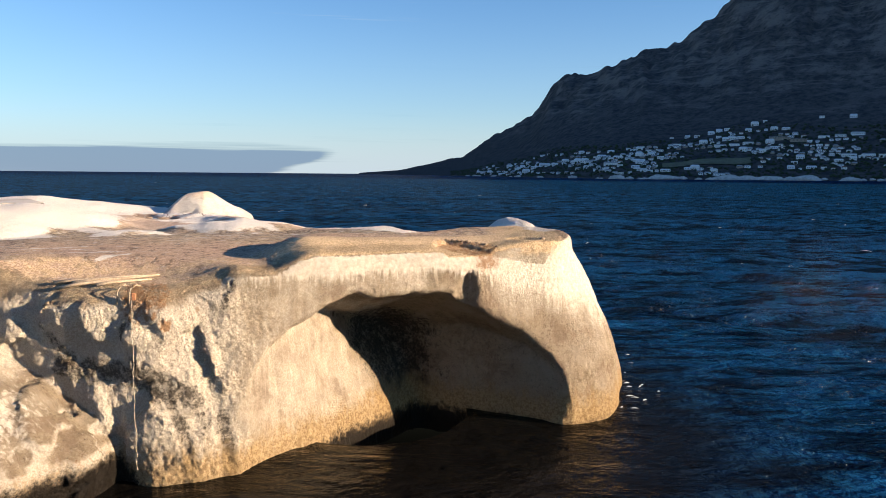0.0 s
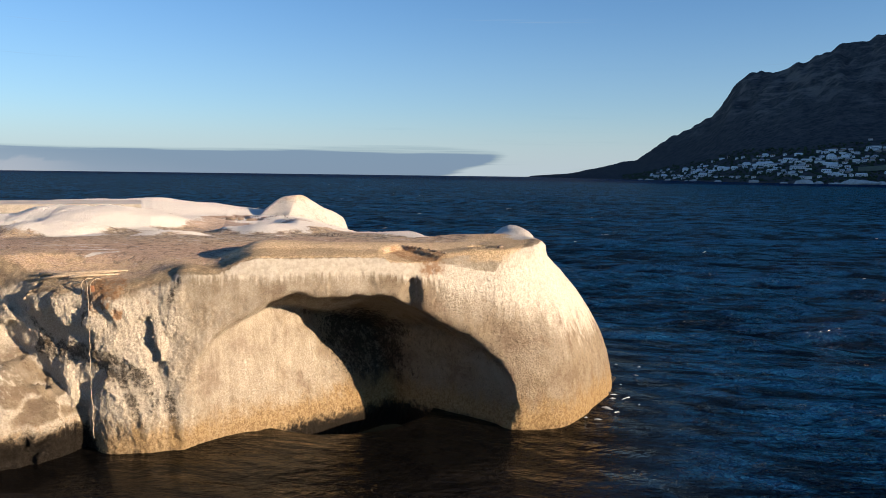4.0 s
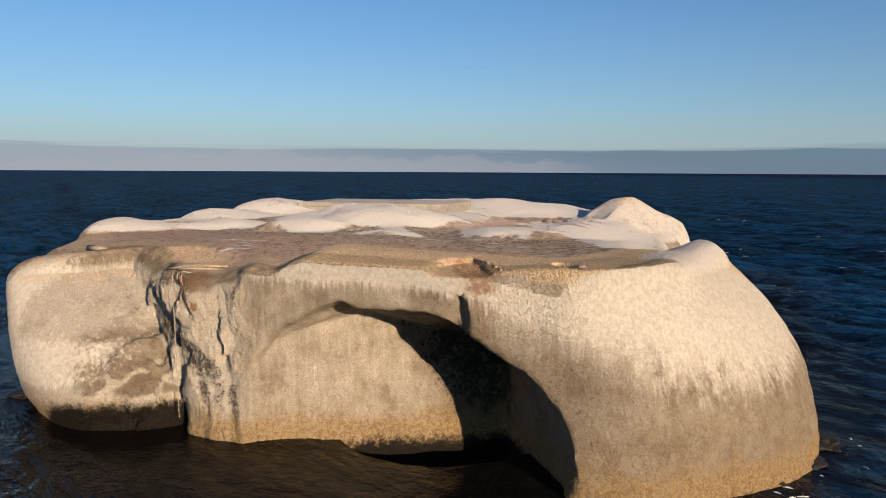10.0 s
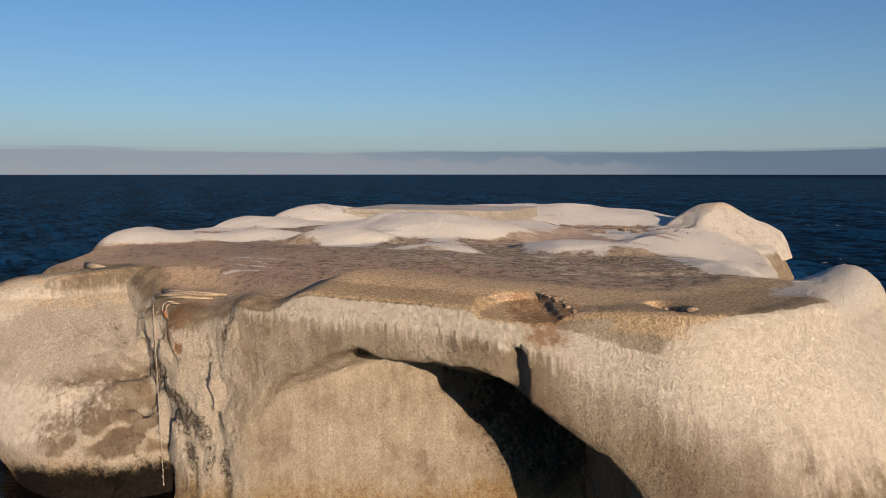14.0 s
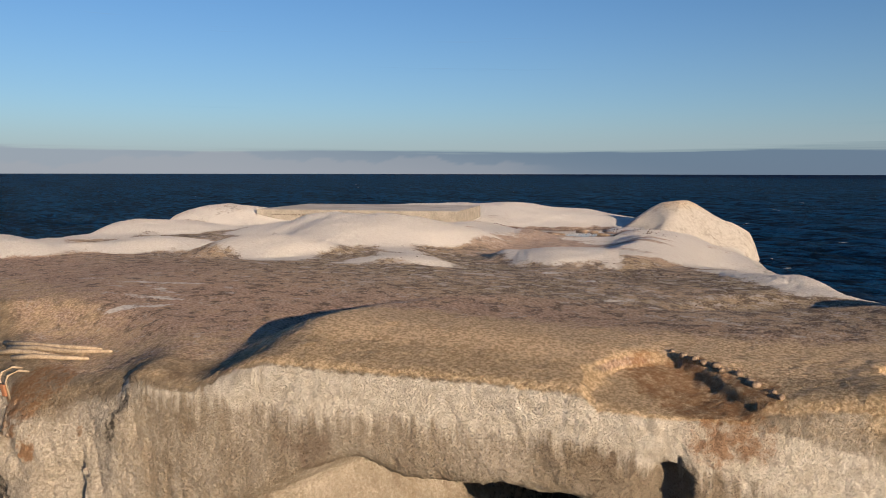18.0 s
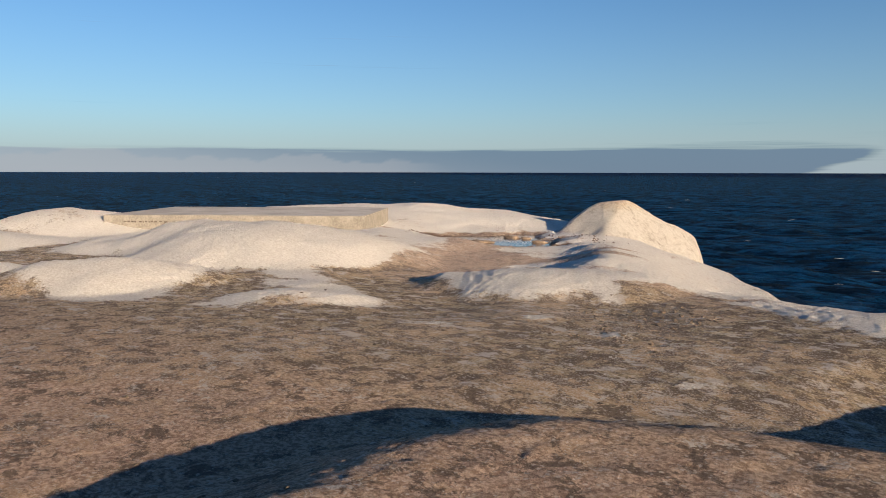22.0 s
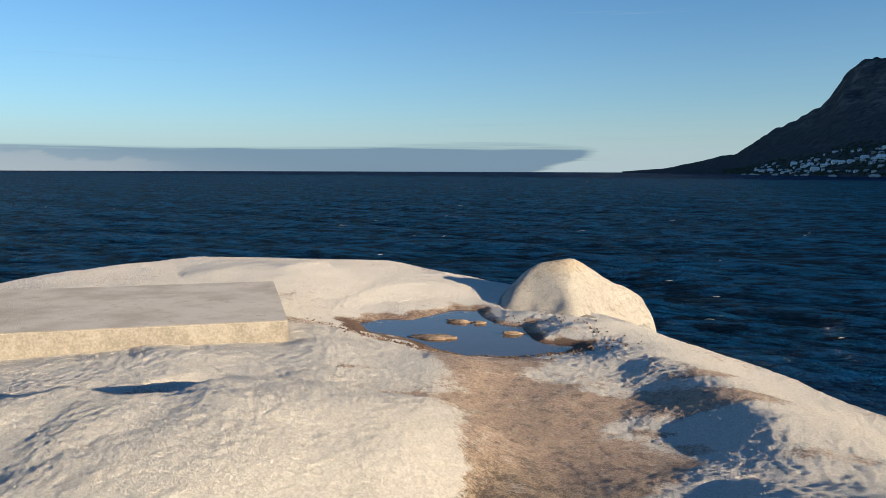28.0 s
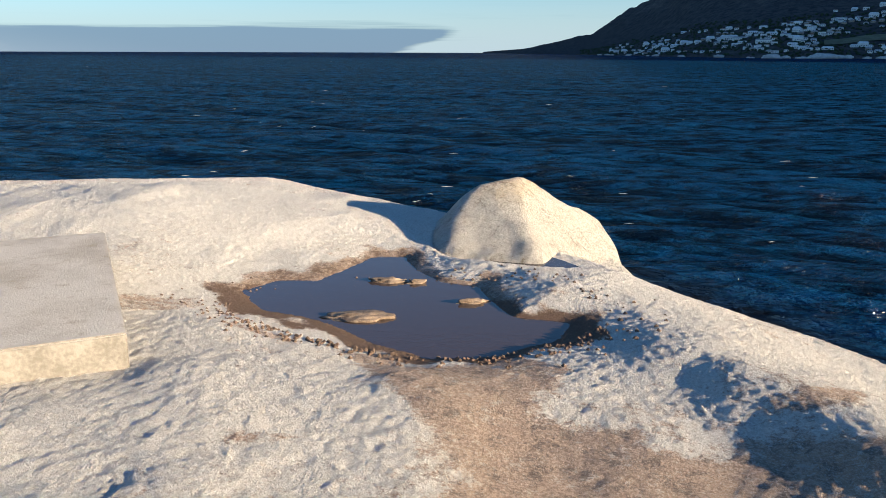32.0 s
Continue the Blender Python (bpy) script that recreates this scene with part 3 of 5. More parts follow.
def groove(x, y, z, way, r, side=None):
    """Distance to a bent line, less r; with a side given also how far to that side of the line."""
    d, off = np.full(x.shape, 1e9, np.float32), np.zeros(x.shape, np.float32)
    for a0, b0 in zip(way, way[1:]):
        a0, b0 = np.array(a0), np.array(b0)
        e0 = b0 - a0
        u = np.clip(((x - a0[0]) * e0[0] + (y - a0[1]) * e0[1] + (z - a0[2]) * e0[2]) / (e0 @ e0), 0, 1)
        ox, oy, oz = x - a0[0] - u * e0[0], y - a0[1] - u * e0[1], z - a0[2] - u * e0[2]
        dn = np.sqrt(ox * ox + oy * oy + oz * oz)
        if side is not None:
            off = np.where(dn < d, ox * side[0] + oy * side[1] + oz * side[2], off)
        d = np.minimum(d, dn)
    return d - r if side is None else (d - r, off)


# cracks of the front wall: way, radius, softness of the edge
CRACKS = [
    ([(-6.45, 23.35, 6.0), (-6.99, 22.6, 4.05), (-6.67, 22.9, 3.0), (-6.67, 23.2, 1.3), (-6.3, 23.2, -0.5)], 0.04, 0.16),
    ([(-15.4, 22.4, 5.8), (-14.2, 22.3, 4.7), (-13.0, 22.3, 3.95), (-11.05, 22.2, 3.4), (-11.0, 22.2, 2.7), (-10.8, 22.2, 0.8)], 0.20, 0.12),
    ([(-12.8, 22.55, 5.6), (-10.9, 22.6, 3.7), (-8.2, 22.5, 3.0), (-7.7, 22.5, 1.7), (-7.4, 22.5, 0.2)], 0.07, 0.12), ([(-9.0, 22.3, 5.9), (-9.5, 22.2, 4.4), (-8.6, 22.4, 3.0)], 0.08, 0.05),
    ([(0.92, 27.5, 6.15), (0.88, 27.3, 5.7)], 0.09, 0.12), ([(0.88, 27.3, 5.7), (0.85, 27.2, 5.25)], 0.20, 0.16), ([(0.85, 27.15, 5.2), (0.8, 26.95, 4.3)], 0.40, 0.22),
    ([(5.02, 29.75, 5.8), (4.98, 29.5, 5.2), (4.85, 29.25, 4.9)], 0.10, 0.05), ([(4.2, 28.7, 4.5), (4.7, 29.0, 4.3), (4.9, 29.2, 4.5)], 0.13, 0.03),
]
# outline of the broken red scar behind the lip
SCAR = [(-0.25, 27.9), (0.05, 28.7), (0.65, 28.45), (1.2, 28.15), (1.75, 27.95), (2.05, 27.5), (1.7, 27.0), (0.5, 26.4), (-0.2, 27.0)]
SURFACE = []


def build_island():
    axes = [LOW[n] + STEP * np.arange(SIZE[n]) for n in range(3)]
    x2, y2 = np.meshgrid(axes[0], axes[1], indexing="ij")
    foot, rim = blurred(outline(x2, y2, FOOT), 3), blurred(outline(x2, y2, RIM), 3)
    h, white, _ = top_height(x2, y2)
    z = axes[2].astype(np.float32)[None, None, :]
    east = sstep(x2 + 0.3 * y2, 12.5, 15.5)[..., None]
    w = (1 - east) * sstep(z, 0.2, 5.5) + east * np.clip(z / 6.4, 0, 1) ** 1.8
    side = (foot[..., None] * (1 - w) + rim[..., None] * w).astype(np.float32)
    rough = (sstep(-oval(x2, y2, -9.8, 22.5, 4.2, 3.0, 20), -1, -0.5)[..., None] * sstep(-np.abs(z - 2.8), -3.2, -2.4)).astype(np.float32)
    coarse = lattice(SIZE, (16, 16, 4), 3)
    medium = lattice(SIZE, (46, 48, 9), 4)
    tall = lattice(SIZE, (90, 92, 6), 5)
    small = lattice(SIZE, (150, 154, 24), 6)
    side += 0.25 * coarse + 0.10 * medium + rough * (0.08 * tall + 0.13 * small) + 0.03 * small
    front = sstep(-x2, 8, 11)[..., None] * sstep(-y2, -26, -23)[..., None]
    side += front * (0.45 * (1 - sstep(z, 0.0, 1.0)))
    west = slice(0, int((-8 - LOW[0]) / STEP)), slice(0, int((30 - LOW[1]) / STEP))
    reach = np.clip(-14.6 + 1.45 * (5.0 - z), -15.4, -9.3)
    dx = np.abs(x2[west][..., None] - (reach - 19.3) / 2) / ((reach + 19.3) / 2 - 0.3 * (1 - sstep(z, -0.2, 1.0)))
    dy = np.abs(y2[west][..., None] - 23.4) / (4.9 + 0.35 * np.sin(z * 0.55) - 0.25 * (1 - sstep(z, -0.2, 1.0)))
    knob = ((dx**2.3 + dy**2.3) ** (1 / 2.3) - 1) * 3.4
    side[west] = smin(side[west], knob.astype(np.float32) + 0.16 * coarse[west] + 0.06 * medium[west], 0.10)
    bay = slice(int((-14.5 - LOW[0]) / STEP), int((-5.5 - LOW[0]) / STEP)), slice(int((19 - LOW[1]) / STEP), int((26.5 - LOW[1]) / STEP))
    bx, by, bz = np.broadcast_arrays(x2[bay][..., None].astype(np.float32), y2[bay][..., None].astype(np.float32), z)
    rng = np.random.default_rng(17)
    seeds = rng.uniform((-14.5, 20, -1.2), (-5.5, 25, 7), (150, 3))
    near, step_out = np.full(bx.shape, 1e9, np.float32), np.zeros(bx.shape, np.float32)
    for sd in seeds:
        ux, uy, uz = bx - sd[0], by - sd[1], (bz - sd[2]) * 0.62
        dd = ux * ux + uy * uy + uz * uz
        tilt = rng.normal(0, 0.30, 3)
        closer = dd < near
        step_out = np.where(closer, rng.uniform(-0.3, 0.3) + tilt[0] * ux + tilt[1] * uy * 0.3 + tilt[2] * uz, step_out)
        near = np.minimum(near, dd)
    side[bay] += 0.5 * rough[bay] * step_out
    lip = (1.15 - 0.80 * sstep(x2, -7.5, -5.5) * (1 - sstep(y2 - 0.55 * x2, 29, 32)))[..., None].astype(np.float32)
    field = smax(side, (z - h[..., None]).astype(np.float32) + 0.03 * medium + 0.006 * small, lip)
    i0, i1, j1 = int((-16 - LOW[0]) / STEP), int((9 - LOW[0]) / STEP), int((36 - LOW[1]) / STEP)
    sub = (slice(i0, i1), slice(0, j1))
    xs, ys = (v[sub][..., None].astype(np.float32) for v in (x2, y2))
    zs = np.broadcast_to(z, (*xs.shape[:2], SIZE[2]))
    xs, ys = np.broadcast_to(xs, zs.shape), np.broadcast_to(ys, zs.shape)
    f = field[sub]
    f = smax(f, -(cave_field(xs, ys, zs) + 0.22 * medium[sub] + 0.10 * small[sub]), 0.3)
    bay2 = (slice(0, int((-5 - LOW[0]) / STEP) - i0), slice(0, int((26 - LOW[1]) / STEP)))
    for (way, r, k), amount in zip(CRACKS, (0.10, 0.32, 0.10)):
        d0, left = groove(xs[bay2], ys[bay2], zs[bay2], way, 0, side=(-0.85, -0.1, -0.5))
        f[bay2] += (amount * (1 - sstep(d0, 0.0, 1.1)) * sstep(left, -0.05, 0.12)).astype(np.float32)
    for way, r, k in CRACKS:
        f = smax(f, -(groove(xs, ys, zs, way, r) + 0.03 * small[sub] + 0.03 * tall[sub]), k)
    top = h[sub][..., None].astype(np.float32)
    broken = outline(x2[sub], y2[sub], SCAR)[..., None].astype(np.float32) + 0.10 * medium[sub] + 0.08 * small[sub]
    f = smax(f, -np.maximum(broken, top - 0.19 + 0.04 * small[sub] - zs), 0.03)
    pit = (np.sqrt(oval(xs, ys, 3.2, 29.75, 0.75, 0.33, -20)) - 1).astype(np.float32) * 0.35 + 0.06 * small[sub]
    f = smax(f, -np.maximum(pit, top - 0.34 - zs), 0.03)
    field[sub] = f
    pts, quads = surface(field, LOW, STEP)
    px, py, pz = pts.T
    e1, e2 = pts[quads[:, 2]] - pts[quads[:, 0]], pts[quads[:, 3]] - pts[quads[:, 1]]
    fn = np.cross(e1, e2)
    vn = np.zeros_like(pts)
    for c in range(4):
        np.add.at(vn, quads[:, c], fn)
    vn /= np.linalg.norm(vn, axis=1)[:, None] + 1e-9
    hv, wv, mud = top_height(px, py)
    slope = vn[:, 2]
    wall = 1 - sstep(slope, 0.35, 0.75)
    ij = np.clip(((pts - LOW) / STEP).astype(int), 0, np.array(SIZE) - 1).T
    patch = medium[tuple(ij)] * 0.5 + coarse[tuple(ij)] * 0.5
    wv = wv * np.clip(0.92 + 0.45 * patch, 0.35, 1.1)
    on_top = sstep(pz - hv, -0.8, -0.35)
    edge = outline(px, py, RIM)
    ridge = sstep(-outline(px, py, RIDGE), -0.3, 1.0)
    along, inward = (px + 6.4) * 0.904 + (py - 23.1) * 0.428, -(px + 6.4) * 0.428 + (py - 23.1) * 0.904
    drop = 6.55 - 0.7 * sstep(px, -0.5, 4.5) - pz
    eastern = sstep(px + 0.3 * (py - 30), 5.0, 8.0)
    reach = 0.9 + 0.4 * sstep(px, 0.9, 2.6) + 1.0 * sstep(px, 2.8, 5.0) + 1.4 * eastern
    # black seep along the cracks of the bay, with their shade painted in
    seep_shade = np.zeros(len(pts))
    front = (px > -17) & (px < -5) & (py < 25.5) & (pz < 6.2)
    for way, r, _ in CRACKS[:4]:
        seep_shade[front] = np.maximum(seep_shade[front], 1 - sstep(groove(px[front], py[front], pz[front], way, 0) * (1.0 + 0.10 * pz[front]), 0.10, 0.55))
    # the dark zone below the overhang: its shade and slime in one mask
    seep_shade[front] = np.maximum(seep_shade[front], 1 - sstep(groove(px[front], py[front], pz[front], [(-11.3, 22.4, 3.6), (-9.0, 22.4, 3.3), (-7.3, 22.5, 2.6), (-6.6, 22.6, 0.9)], 0), 0.25, 0.8))
    attrs = {
        "guano": wv * on_top + 0.5 * (1 - 0.5 * on_top) * sstep(px + 0.3 * (py - 30), 4.2, 7.2) * (1 - sstep(py, 40, 44)) * sstep(pz, 1.8, 5.6) + 0.55 * (1 - on_top) * sstep(py, 40, 44) * sstep(pz, 2, 5),
        "soil": np.maximum(on_top, sstep(slope, 0.6, 0.85) * sstep(pz, 4.8, 5.3)) * sstep(-edge, 0.2, 1.5) * (1 - 0.15 * ridge) * (1 - 0.5 * ridge * sstep(px, 1.2, 3.5) * (1 - sstep(py, 33, 37))),
        "steep": 1 - on_top,
        "wash": (1 - sstep(slope - 0.22 * sstep(px, 2.5, 4.5), 0.35, 0.7)) * ((1.35 * np.clip(1 - drop / reach, 0, 1) + 0.9 * np.clip(1 - drop / 0.38, 0, 1)) * sstep(drop + 1.6 * sstep(px, 3.7, 4.6), -0.25, 0.0) * (1 - 0.6 * sstep(-px, 6.6, 7.4) * sstep(-py, -25, -23)) + 0.25 * eastern * sstep(pz, 1.4, 4.0)) + 0.25 * ridge * on_top
        + 1.1 * np.maximum(sstep(-np.abs(pz - 2.3), -1.2, -0.4), 0.9 * sstep(-np.abs(px + 14.6 + 0.3 * pz), -1.0, -0.2)) * sstep(-px, 9.8, 13.5) * sstep(-py, -23, -21) * sstep(pz, 1.0, 1.8) + 0.32 * (1 - on_top) * sstep(-px, 11.5, 13.5) * sstep(-py, -25.5, -24) * sstep(pz, 1.0, 2.0)
        + 0.12 * sstep(inward, 0.5, 1.2) * (1 - sstep(inward, 4.0, 5.0)) * sstep(along, 0.2, 1.0) * (1 - sstep(along, 6.0, 7.5)) * sstep(pz, 0.9, 1.6) * (1 - sstep(pz, 4.6, 5.2)),
        "lichen": (1 - sstep(px, 4.0, 5.0)) * (0.7 * ridge * on_top * sstep(px, 1.2, 3.5) + sstep(slope, 0.45, 0.8) * sstep(pz, 4.8, 5.4) * sstep(edge, -4.2, -1.8) * (0.55 + 0.5 * ridge)),
        "rust": 0.75 * sstep(-oval(px, py, 0.9, 28.0, 1.5, 0.9, -15), -1.1, -0.4) * sstep(pz, 5.5, 6.2) + 0.75 * sstep(-oval(px, py, -8.8, 22.8, 1.0, 1.0, 0), -1, -0.3) * sstep(pz, 4.6, 5.2) + 1.1 * (1 - sstep(groove(px, py, pz, [(-8.15, 22.6, 5.0), (-8.15, 22.5, 4.85)], 0), 0.10, 0.30)) + 1.0 * (1 - sstep(groove(px, py, pz, [(-7.3, 22.9, 5.45), (-7.3, 22.9, 5.3)], 0), 0.08, 0.26))
        + 0.5 * sstep(-px, 9, 10) * sstep(-py, -25, -22) * sstep(-np.abs(pz - 1.0), -0.9, -0.3),
        "cream": 0.4 * wall * (1 - sstep(inward, 0.6, 1.2)) * sstep(along, -0.5, 1.0) * (1 - sstep(along, 6.5, 8.0)) + 0.8 * (1 - on_top) * sstep(-px, 11.5, 13.5) * sstep(-py, -25.5, -24) + wall * (0.55 * sstep(inward, 0.4, 1.2) * (1 - sstep(inward, 4.0, 5.0)) * sstep(along, 0.2, 1.0) * (1 - sstep(along, 6.0, 7.5)) * (1 - sstep(pz, 4.6, 5.2))
        + 0.85 * sstep(-np.abs(px + 9.5), -3.8, -2.6) * sstep(-py, -25, -23.5) + 0.55 * sstep(px, 0.5, 2.5) * sstep(pz, 3.4, 5.4) + 0.42 * sstep(px + 0.3 * (py - 30), 3.0, 6.0) * sstep(pz, 1.2, 4.0)),
        "mud": mud * on_top,
        # darkens the inner cave as its shade does, besides the algae
        "slime_shade": sstep(-(px + 6.4) * 0.428 + (py - 23.1) * 0.904, 3.0, 5.5) * (1 - sstep(pz, 4.6, 5.6)) * sstep(px, -6, -4) * (1 - sstep(px, 3.5, 5.0)) * (1 - sstep(py, 33, 34)) * 0.78 + 0.75 * seep_shade,
        "weed": -0.4 + 1.15 * sstep(-px, 8.8, 9.8) * sstep(-py, -25, -22) * sstep(px, -14.5, -12),
    }
    # parts: the walls, the cave, the flat top and each hump on it
    mid = pts[quads].mean(1)
    hm, _, _ = top_height(mid[:, 0], mid[:, 1])
    kind = np.where(mid[:, 2] < hm - 0.62, 0, 1)
    sc = (mid[:, 0] + 6.4) * 0.904 + (mid[:, 1] - 23.1) * 0.428
    dc = -(mid[:, 0] + 6.4) * 0.428 + (mid[:, 1] - 23.1) * 0.904
    kind[(kind == 0) & (dc > 0.9) & (sc > 0) & (sc < 13) & (dc < 9) & (mid[:, 0] < 5.2) & (mid[:, 2] < 5.6) & (sc + 0.72 * dc < 13.0)] = 2
    for n, (cx, cy, a0, b0, turn, up, pale) in enumerate(HUMPS):
        if n > 0:
            kind[(kind == 1) & (oval(mid[:, 0], mid[:, 1], cx, cy, a0, b0, turn) < 1)] = 3 + n
    # finer clods: each facet is cut in four and its corners are set uneven
    rng = np.random.default_rng(41)
    soft = 0.55 + 0.3 * sstep(attrs["guano"], 0.3, 0.7) + 0.4 * wall + 0.9 * wall * sstep(-oval(px, py, -10.2, 22.6, 4.6, 2.6, 10), -1.1, -0.6)
    pts = pts + vn * (rng.normal(0, 0.011, len(pts)) * soft)[:, None]
    pairs = np.sort(np.concatenate([quads[:, [c, (c + 1) % 4]] for c in range(4)]), 1)
    codes, back = np.unique(pairs[:, 0].astype(np.int64) * len(pts) + pairs[:, 1], return_inverse=True)
    ends = np.stack([codes // len(pts), codes % len(pts)], 1)
    n0, n1, nq = len(pts), len(codes), len(quads)
    em = n0 + back.reshape(4, nq)
    fc = n0 + n1 + np.arange(nq)
    grow = lambda v: np.concatenate([v, v[ends].mean(1), v[quads].mean(1)])  # noqa: E731
    attrs = {k0: grow(v0) for k0, v0 in attrs.items()}
    vn, soft, pts = grow(vn), grow(soft), grow(pts)
    pts[n0:] += vn[n0:] * (rng.normal(0, 0.008, len(pts) - n0) * soft[n0:])[:, None]
    quads = np.concatenate([np.stack([quads[:, c], em[c], fc, em[c - 1]], 1) for c in range(4)])
    kind = np.tile(kind, 4)
    vn = np.zeros_like(pts)
    fn = np.cross(pts[quads[:, 2]] - pts[quads[:, 0]], pts[quads[:, 3]] - pts[quads[:, 1]])
    for c in range(4):
        for ax in range(3):
            vn[:, ax] += np.bincount(quads[:, c], fn[:, ax], len(pts))
    vn /= np.linalg.norm(vn, axis=1)[:, None] + 1e-9
    SURFACE.append(pts)
    island = tagged(new("rock_island"), "pale granite island rock stained white, rising from the sea", "rock")
    names = {0: ("sea_cliff", "tan granite wall with white streaks and a brown tide band"), 1: ("flat_top", "brown trodden soil over flat rock"), 2: ("sea_cave", "shaded cave wall above the water")}
    for g in np.unique(kind):
        q = quads[kind == g]
        used, back = np.unique(q, return_inverse=True)
        name, label = names.get(int(g), ("hump", "rounded rock hump white with droppings"))
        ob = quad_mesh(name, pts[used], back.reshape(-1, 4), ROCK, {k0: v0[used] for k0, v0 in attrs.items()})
        ob.data.normals_split_custom_set_from_vertices(vn[used])
        ob.parent = island
        ob["label"] = label
    return island


build_island()


def build_boulder():
    """The wedge-shaped boulder behind the pool."""
    step, lo, size = 0.12, np.array([-26.0, 59.0, 3.2]), (96, 112, 46)
    x, y, z = np.meshgrid(*[lo[n] + step * np.arange(size[n]) for n in range(3)], indexing="ij")
    f = np.full(size, -9.0)
    for n, at in (((0.64, -0.16, 0.75), (-20.3, 66.2, 7.62)), ((-0.62, 0.79, 0.30), (-20.4, 66.6, 7.6)), ((0.88, 0.25, 0.25), (-16.5, 68.0, 5.0)), ((-0.66, -0.25, 0.70), (-21.9, 65.6, 7.45)),
                  ((-0.05, -0.40, 0.91), (-20.6, 66.0, 7.62)), ((0.62, -0.75, 0.22), (-17.0, 61.6, 5.4)), ((-0.1, -0.93, 0.36), (-20.0, 62.0, 5.9)), ((-0.2, 0.0, 0.98), (-20.8, 66.0, 7.66))):
        n = np.array(n) / np.linalg.norm(n)
        f = smax(f, (x - at[0]) * n[0] + (y - at[1]) * n[1] + (z - at[2]) * n[2], 0.22)
    f = f + 0.16 * lattice(size, (5, 5, 3), 11) + 0.09 * lattice(size, (16, 18, 8), 12) + 0.04 * lattice(size, (36, 40, 18), 13)
    f = smax(f, lo[2] + 0.3 - z, 0.2)
    pts, quads = surface(f, lo, step)
    one = np.ones(len(pts))
    attrs = {"guano": 0.66 - 0.3 * sstep(pts[:, 2], 6.8, 7.4) * sstep(pts[:, 0], -22.5, -20.5), "soil": 0 * one, "steep": 0.4 * one, "wash": 0.6 * one, "cream": 0.55 * one, "lichen": 0.5 * sstep(pts[:, 2], 6.7, 7.4), "rust": 0 * one, "mud": 0 * one, "slime_shade": 0 * one, "weed": -9 * one}
    return tagged(quad_mesh("boulder", pts, quads, ROCK, attrs), "wedge-shaped white granite boulder on the island rock beside the pool", "boulder")


build_boulder()

# ---- the sea ----
def waves(x, y, rr):
    """Height of the sea."""
    z = np.zeros_like(x)
    rng = np.random.default_rng(8)
    for k in range(22):
        length = 1.6 * 1.17**k
        way = radians(75 + rng.normal(0, 19))
        ph = (x * math.cos(way) + y * math.sin(way)) * 2 * np.pi / length + rng.uniform(0, 6.3) + 0.8 * np.sin(x * 0.07 * rng.uniform(0.5, 1.5) + k) + 0.8 * np.sin(y * 0.06 + 2 * k)
        z += 0.030 * length**0.42 * (np.sin(ph) + 0.25 * np.sin(2 * ph + 1.57)) * np.clip(2.2 - rr * 0.04 / length, 0, 1)
    return z * (0.22 + 0.78 * sstep(rr, 13, 34))


def build_sea():
    n, rings = 640, 520
    r = 4.0 * (4900 / 4.0) ** (np.arange(rings) / (rings - 1.0))
    a = np.linspace(0, 2 * np.pi, n, endpoint=False)
    rr, aa = np.meshgrid(r, a, indexing="ij")
    x, y = -3 + rr * np.cos(aa), 30 + rr * np.sin(aa)
    z = waves(x, y, rr)
    pts = np.stack([x, y, z], -1).reshape(-1, 3)
    i, j = np.meshgrid(np.arange(rings - 1), np.arange(n), indexing="ij")
    q = np.stack([i * n + j, (i + 1) * n + j, (i + 1) * n + (j + 1) % n, i * n + (j + 1) % n], -1).reshape(-1, 4)
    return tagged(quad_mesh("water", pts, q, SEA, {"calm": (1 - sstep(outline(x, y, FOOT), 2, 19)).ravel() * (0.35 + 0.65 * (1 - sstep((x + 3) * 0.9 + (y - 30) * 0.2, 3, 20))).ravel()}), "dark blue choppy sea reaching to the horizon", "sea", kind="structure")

build_sea()

# ---- concrete slab, pool ----
def build_slab():
    bm = bmesh.new()
    bmesh.ops.create_cube(bm, size=1, matrix=Matrix.Diagonal((12.6, 8.6, 1.2, 1)))
    bmesh.ops.bevel(bm, geom=bm.edges[:], offset=0.03, segments=2, affect="EDGES")
    slab = part("concrete_slab", bm, CONCRETE)
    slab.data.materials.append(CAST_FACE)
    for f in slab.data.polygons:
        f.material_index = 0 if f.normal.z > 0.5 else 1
    u = Vector((-10.2, -6.9, 0)).normalized()
    v = Vector((-4.9, 7.05, 0)).normalized()
    c = Vector((-26.1, 50.85, 6.65)) + u * 6.3 + v * 4.3
    slab.matrix_basis = pose(c.x, c.y, c.z, 0, 0, math.degrees(math.atan2(-u.y, -u.x)))
    return tagged(slab, "flat whitewashed concrete slab laid over the top of the rock", "concrete slab")


build_slab()
kp = Mat("still_pool_water")
POOL = kp.done((0.065, 0.047, 0.043), 0.07, kp.bump(kp.noise(kp.place(), 3.0), 0.006), spec=0.32)
bm = bmesh.new()
bmesh.ops.create_circle(bm, cap_ends=True, segments=48, radius=1, matrix=pose(-22.8, 58.8, 5.78, 0, 0, 20) @ Matrix.Diagonal((5.6, 5.6, 1, 1)))
tagged(part("pool_water", bm, POOL), "shallow dark rain pool lying in a hollow of the rock", "pool", kind="structure")

# ---- the mountain coast ----
# past about 30 degrees the range is unseen, added high to block the sun
SKYLINE = [(-6.2, 0.05), (-3.5, 0.25), (-1.0, 0.75), (1.4, 1.35), (3.45, 2.9), (5.0, 3.6), (6.3, 4.4), (7.6, 6.2), (9.4, 7.2), (11.9, 7.3), (14.1, 8.8), (16.9, 9.5), (18.5, 10.9), (20.0, 12.2), (24, 14.0), (30, 15.5), (38, 18), (48, 22), (76, 22), (84, 8)]
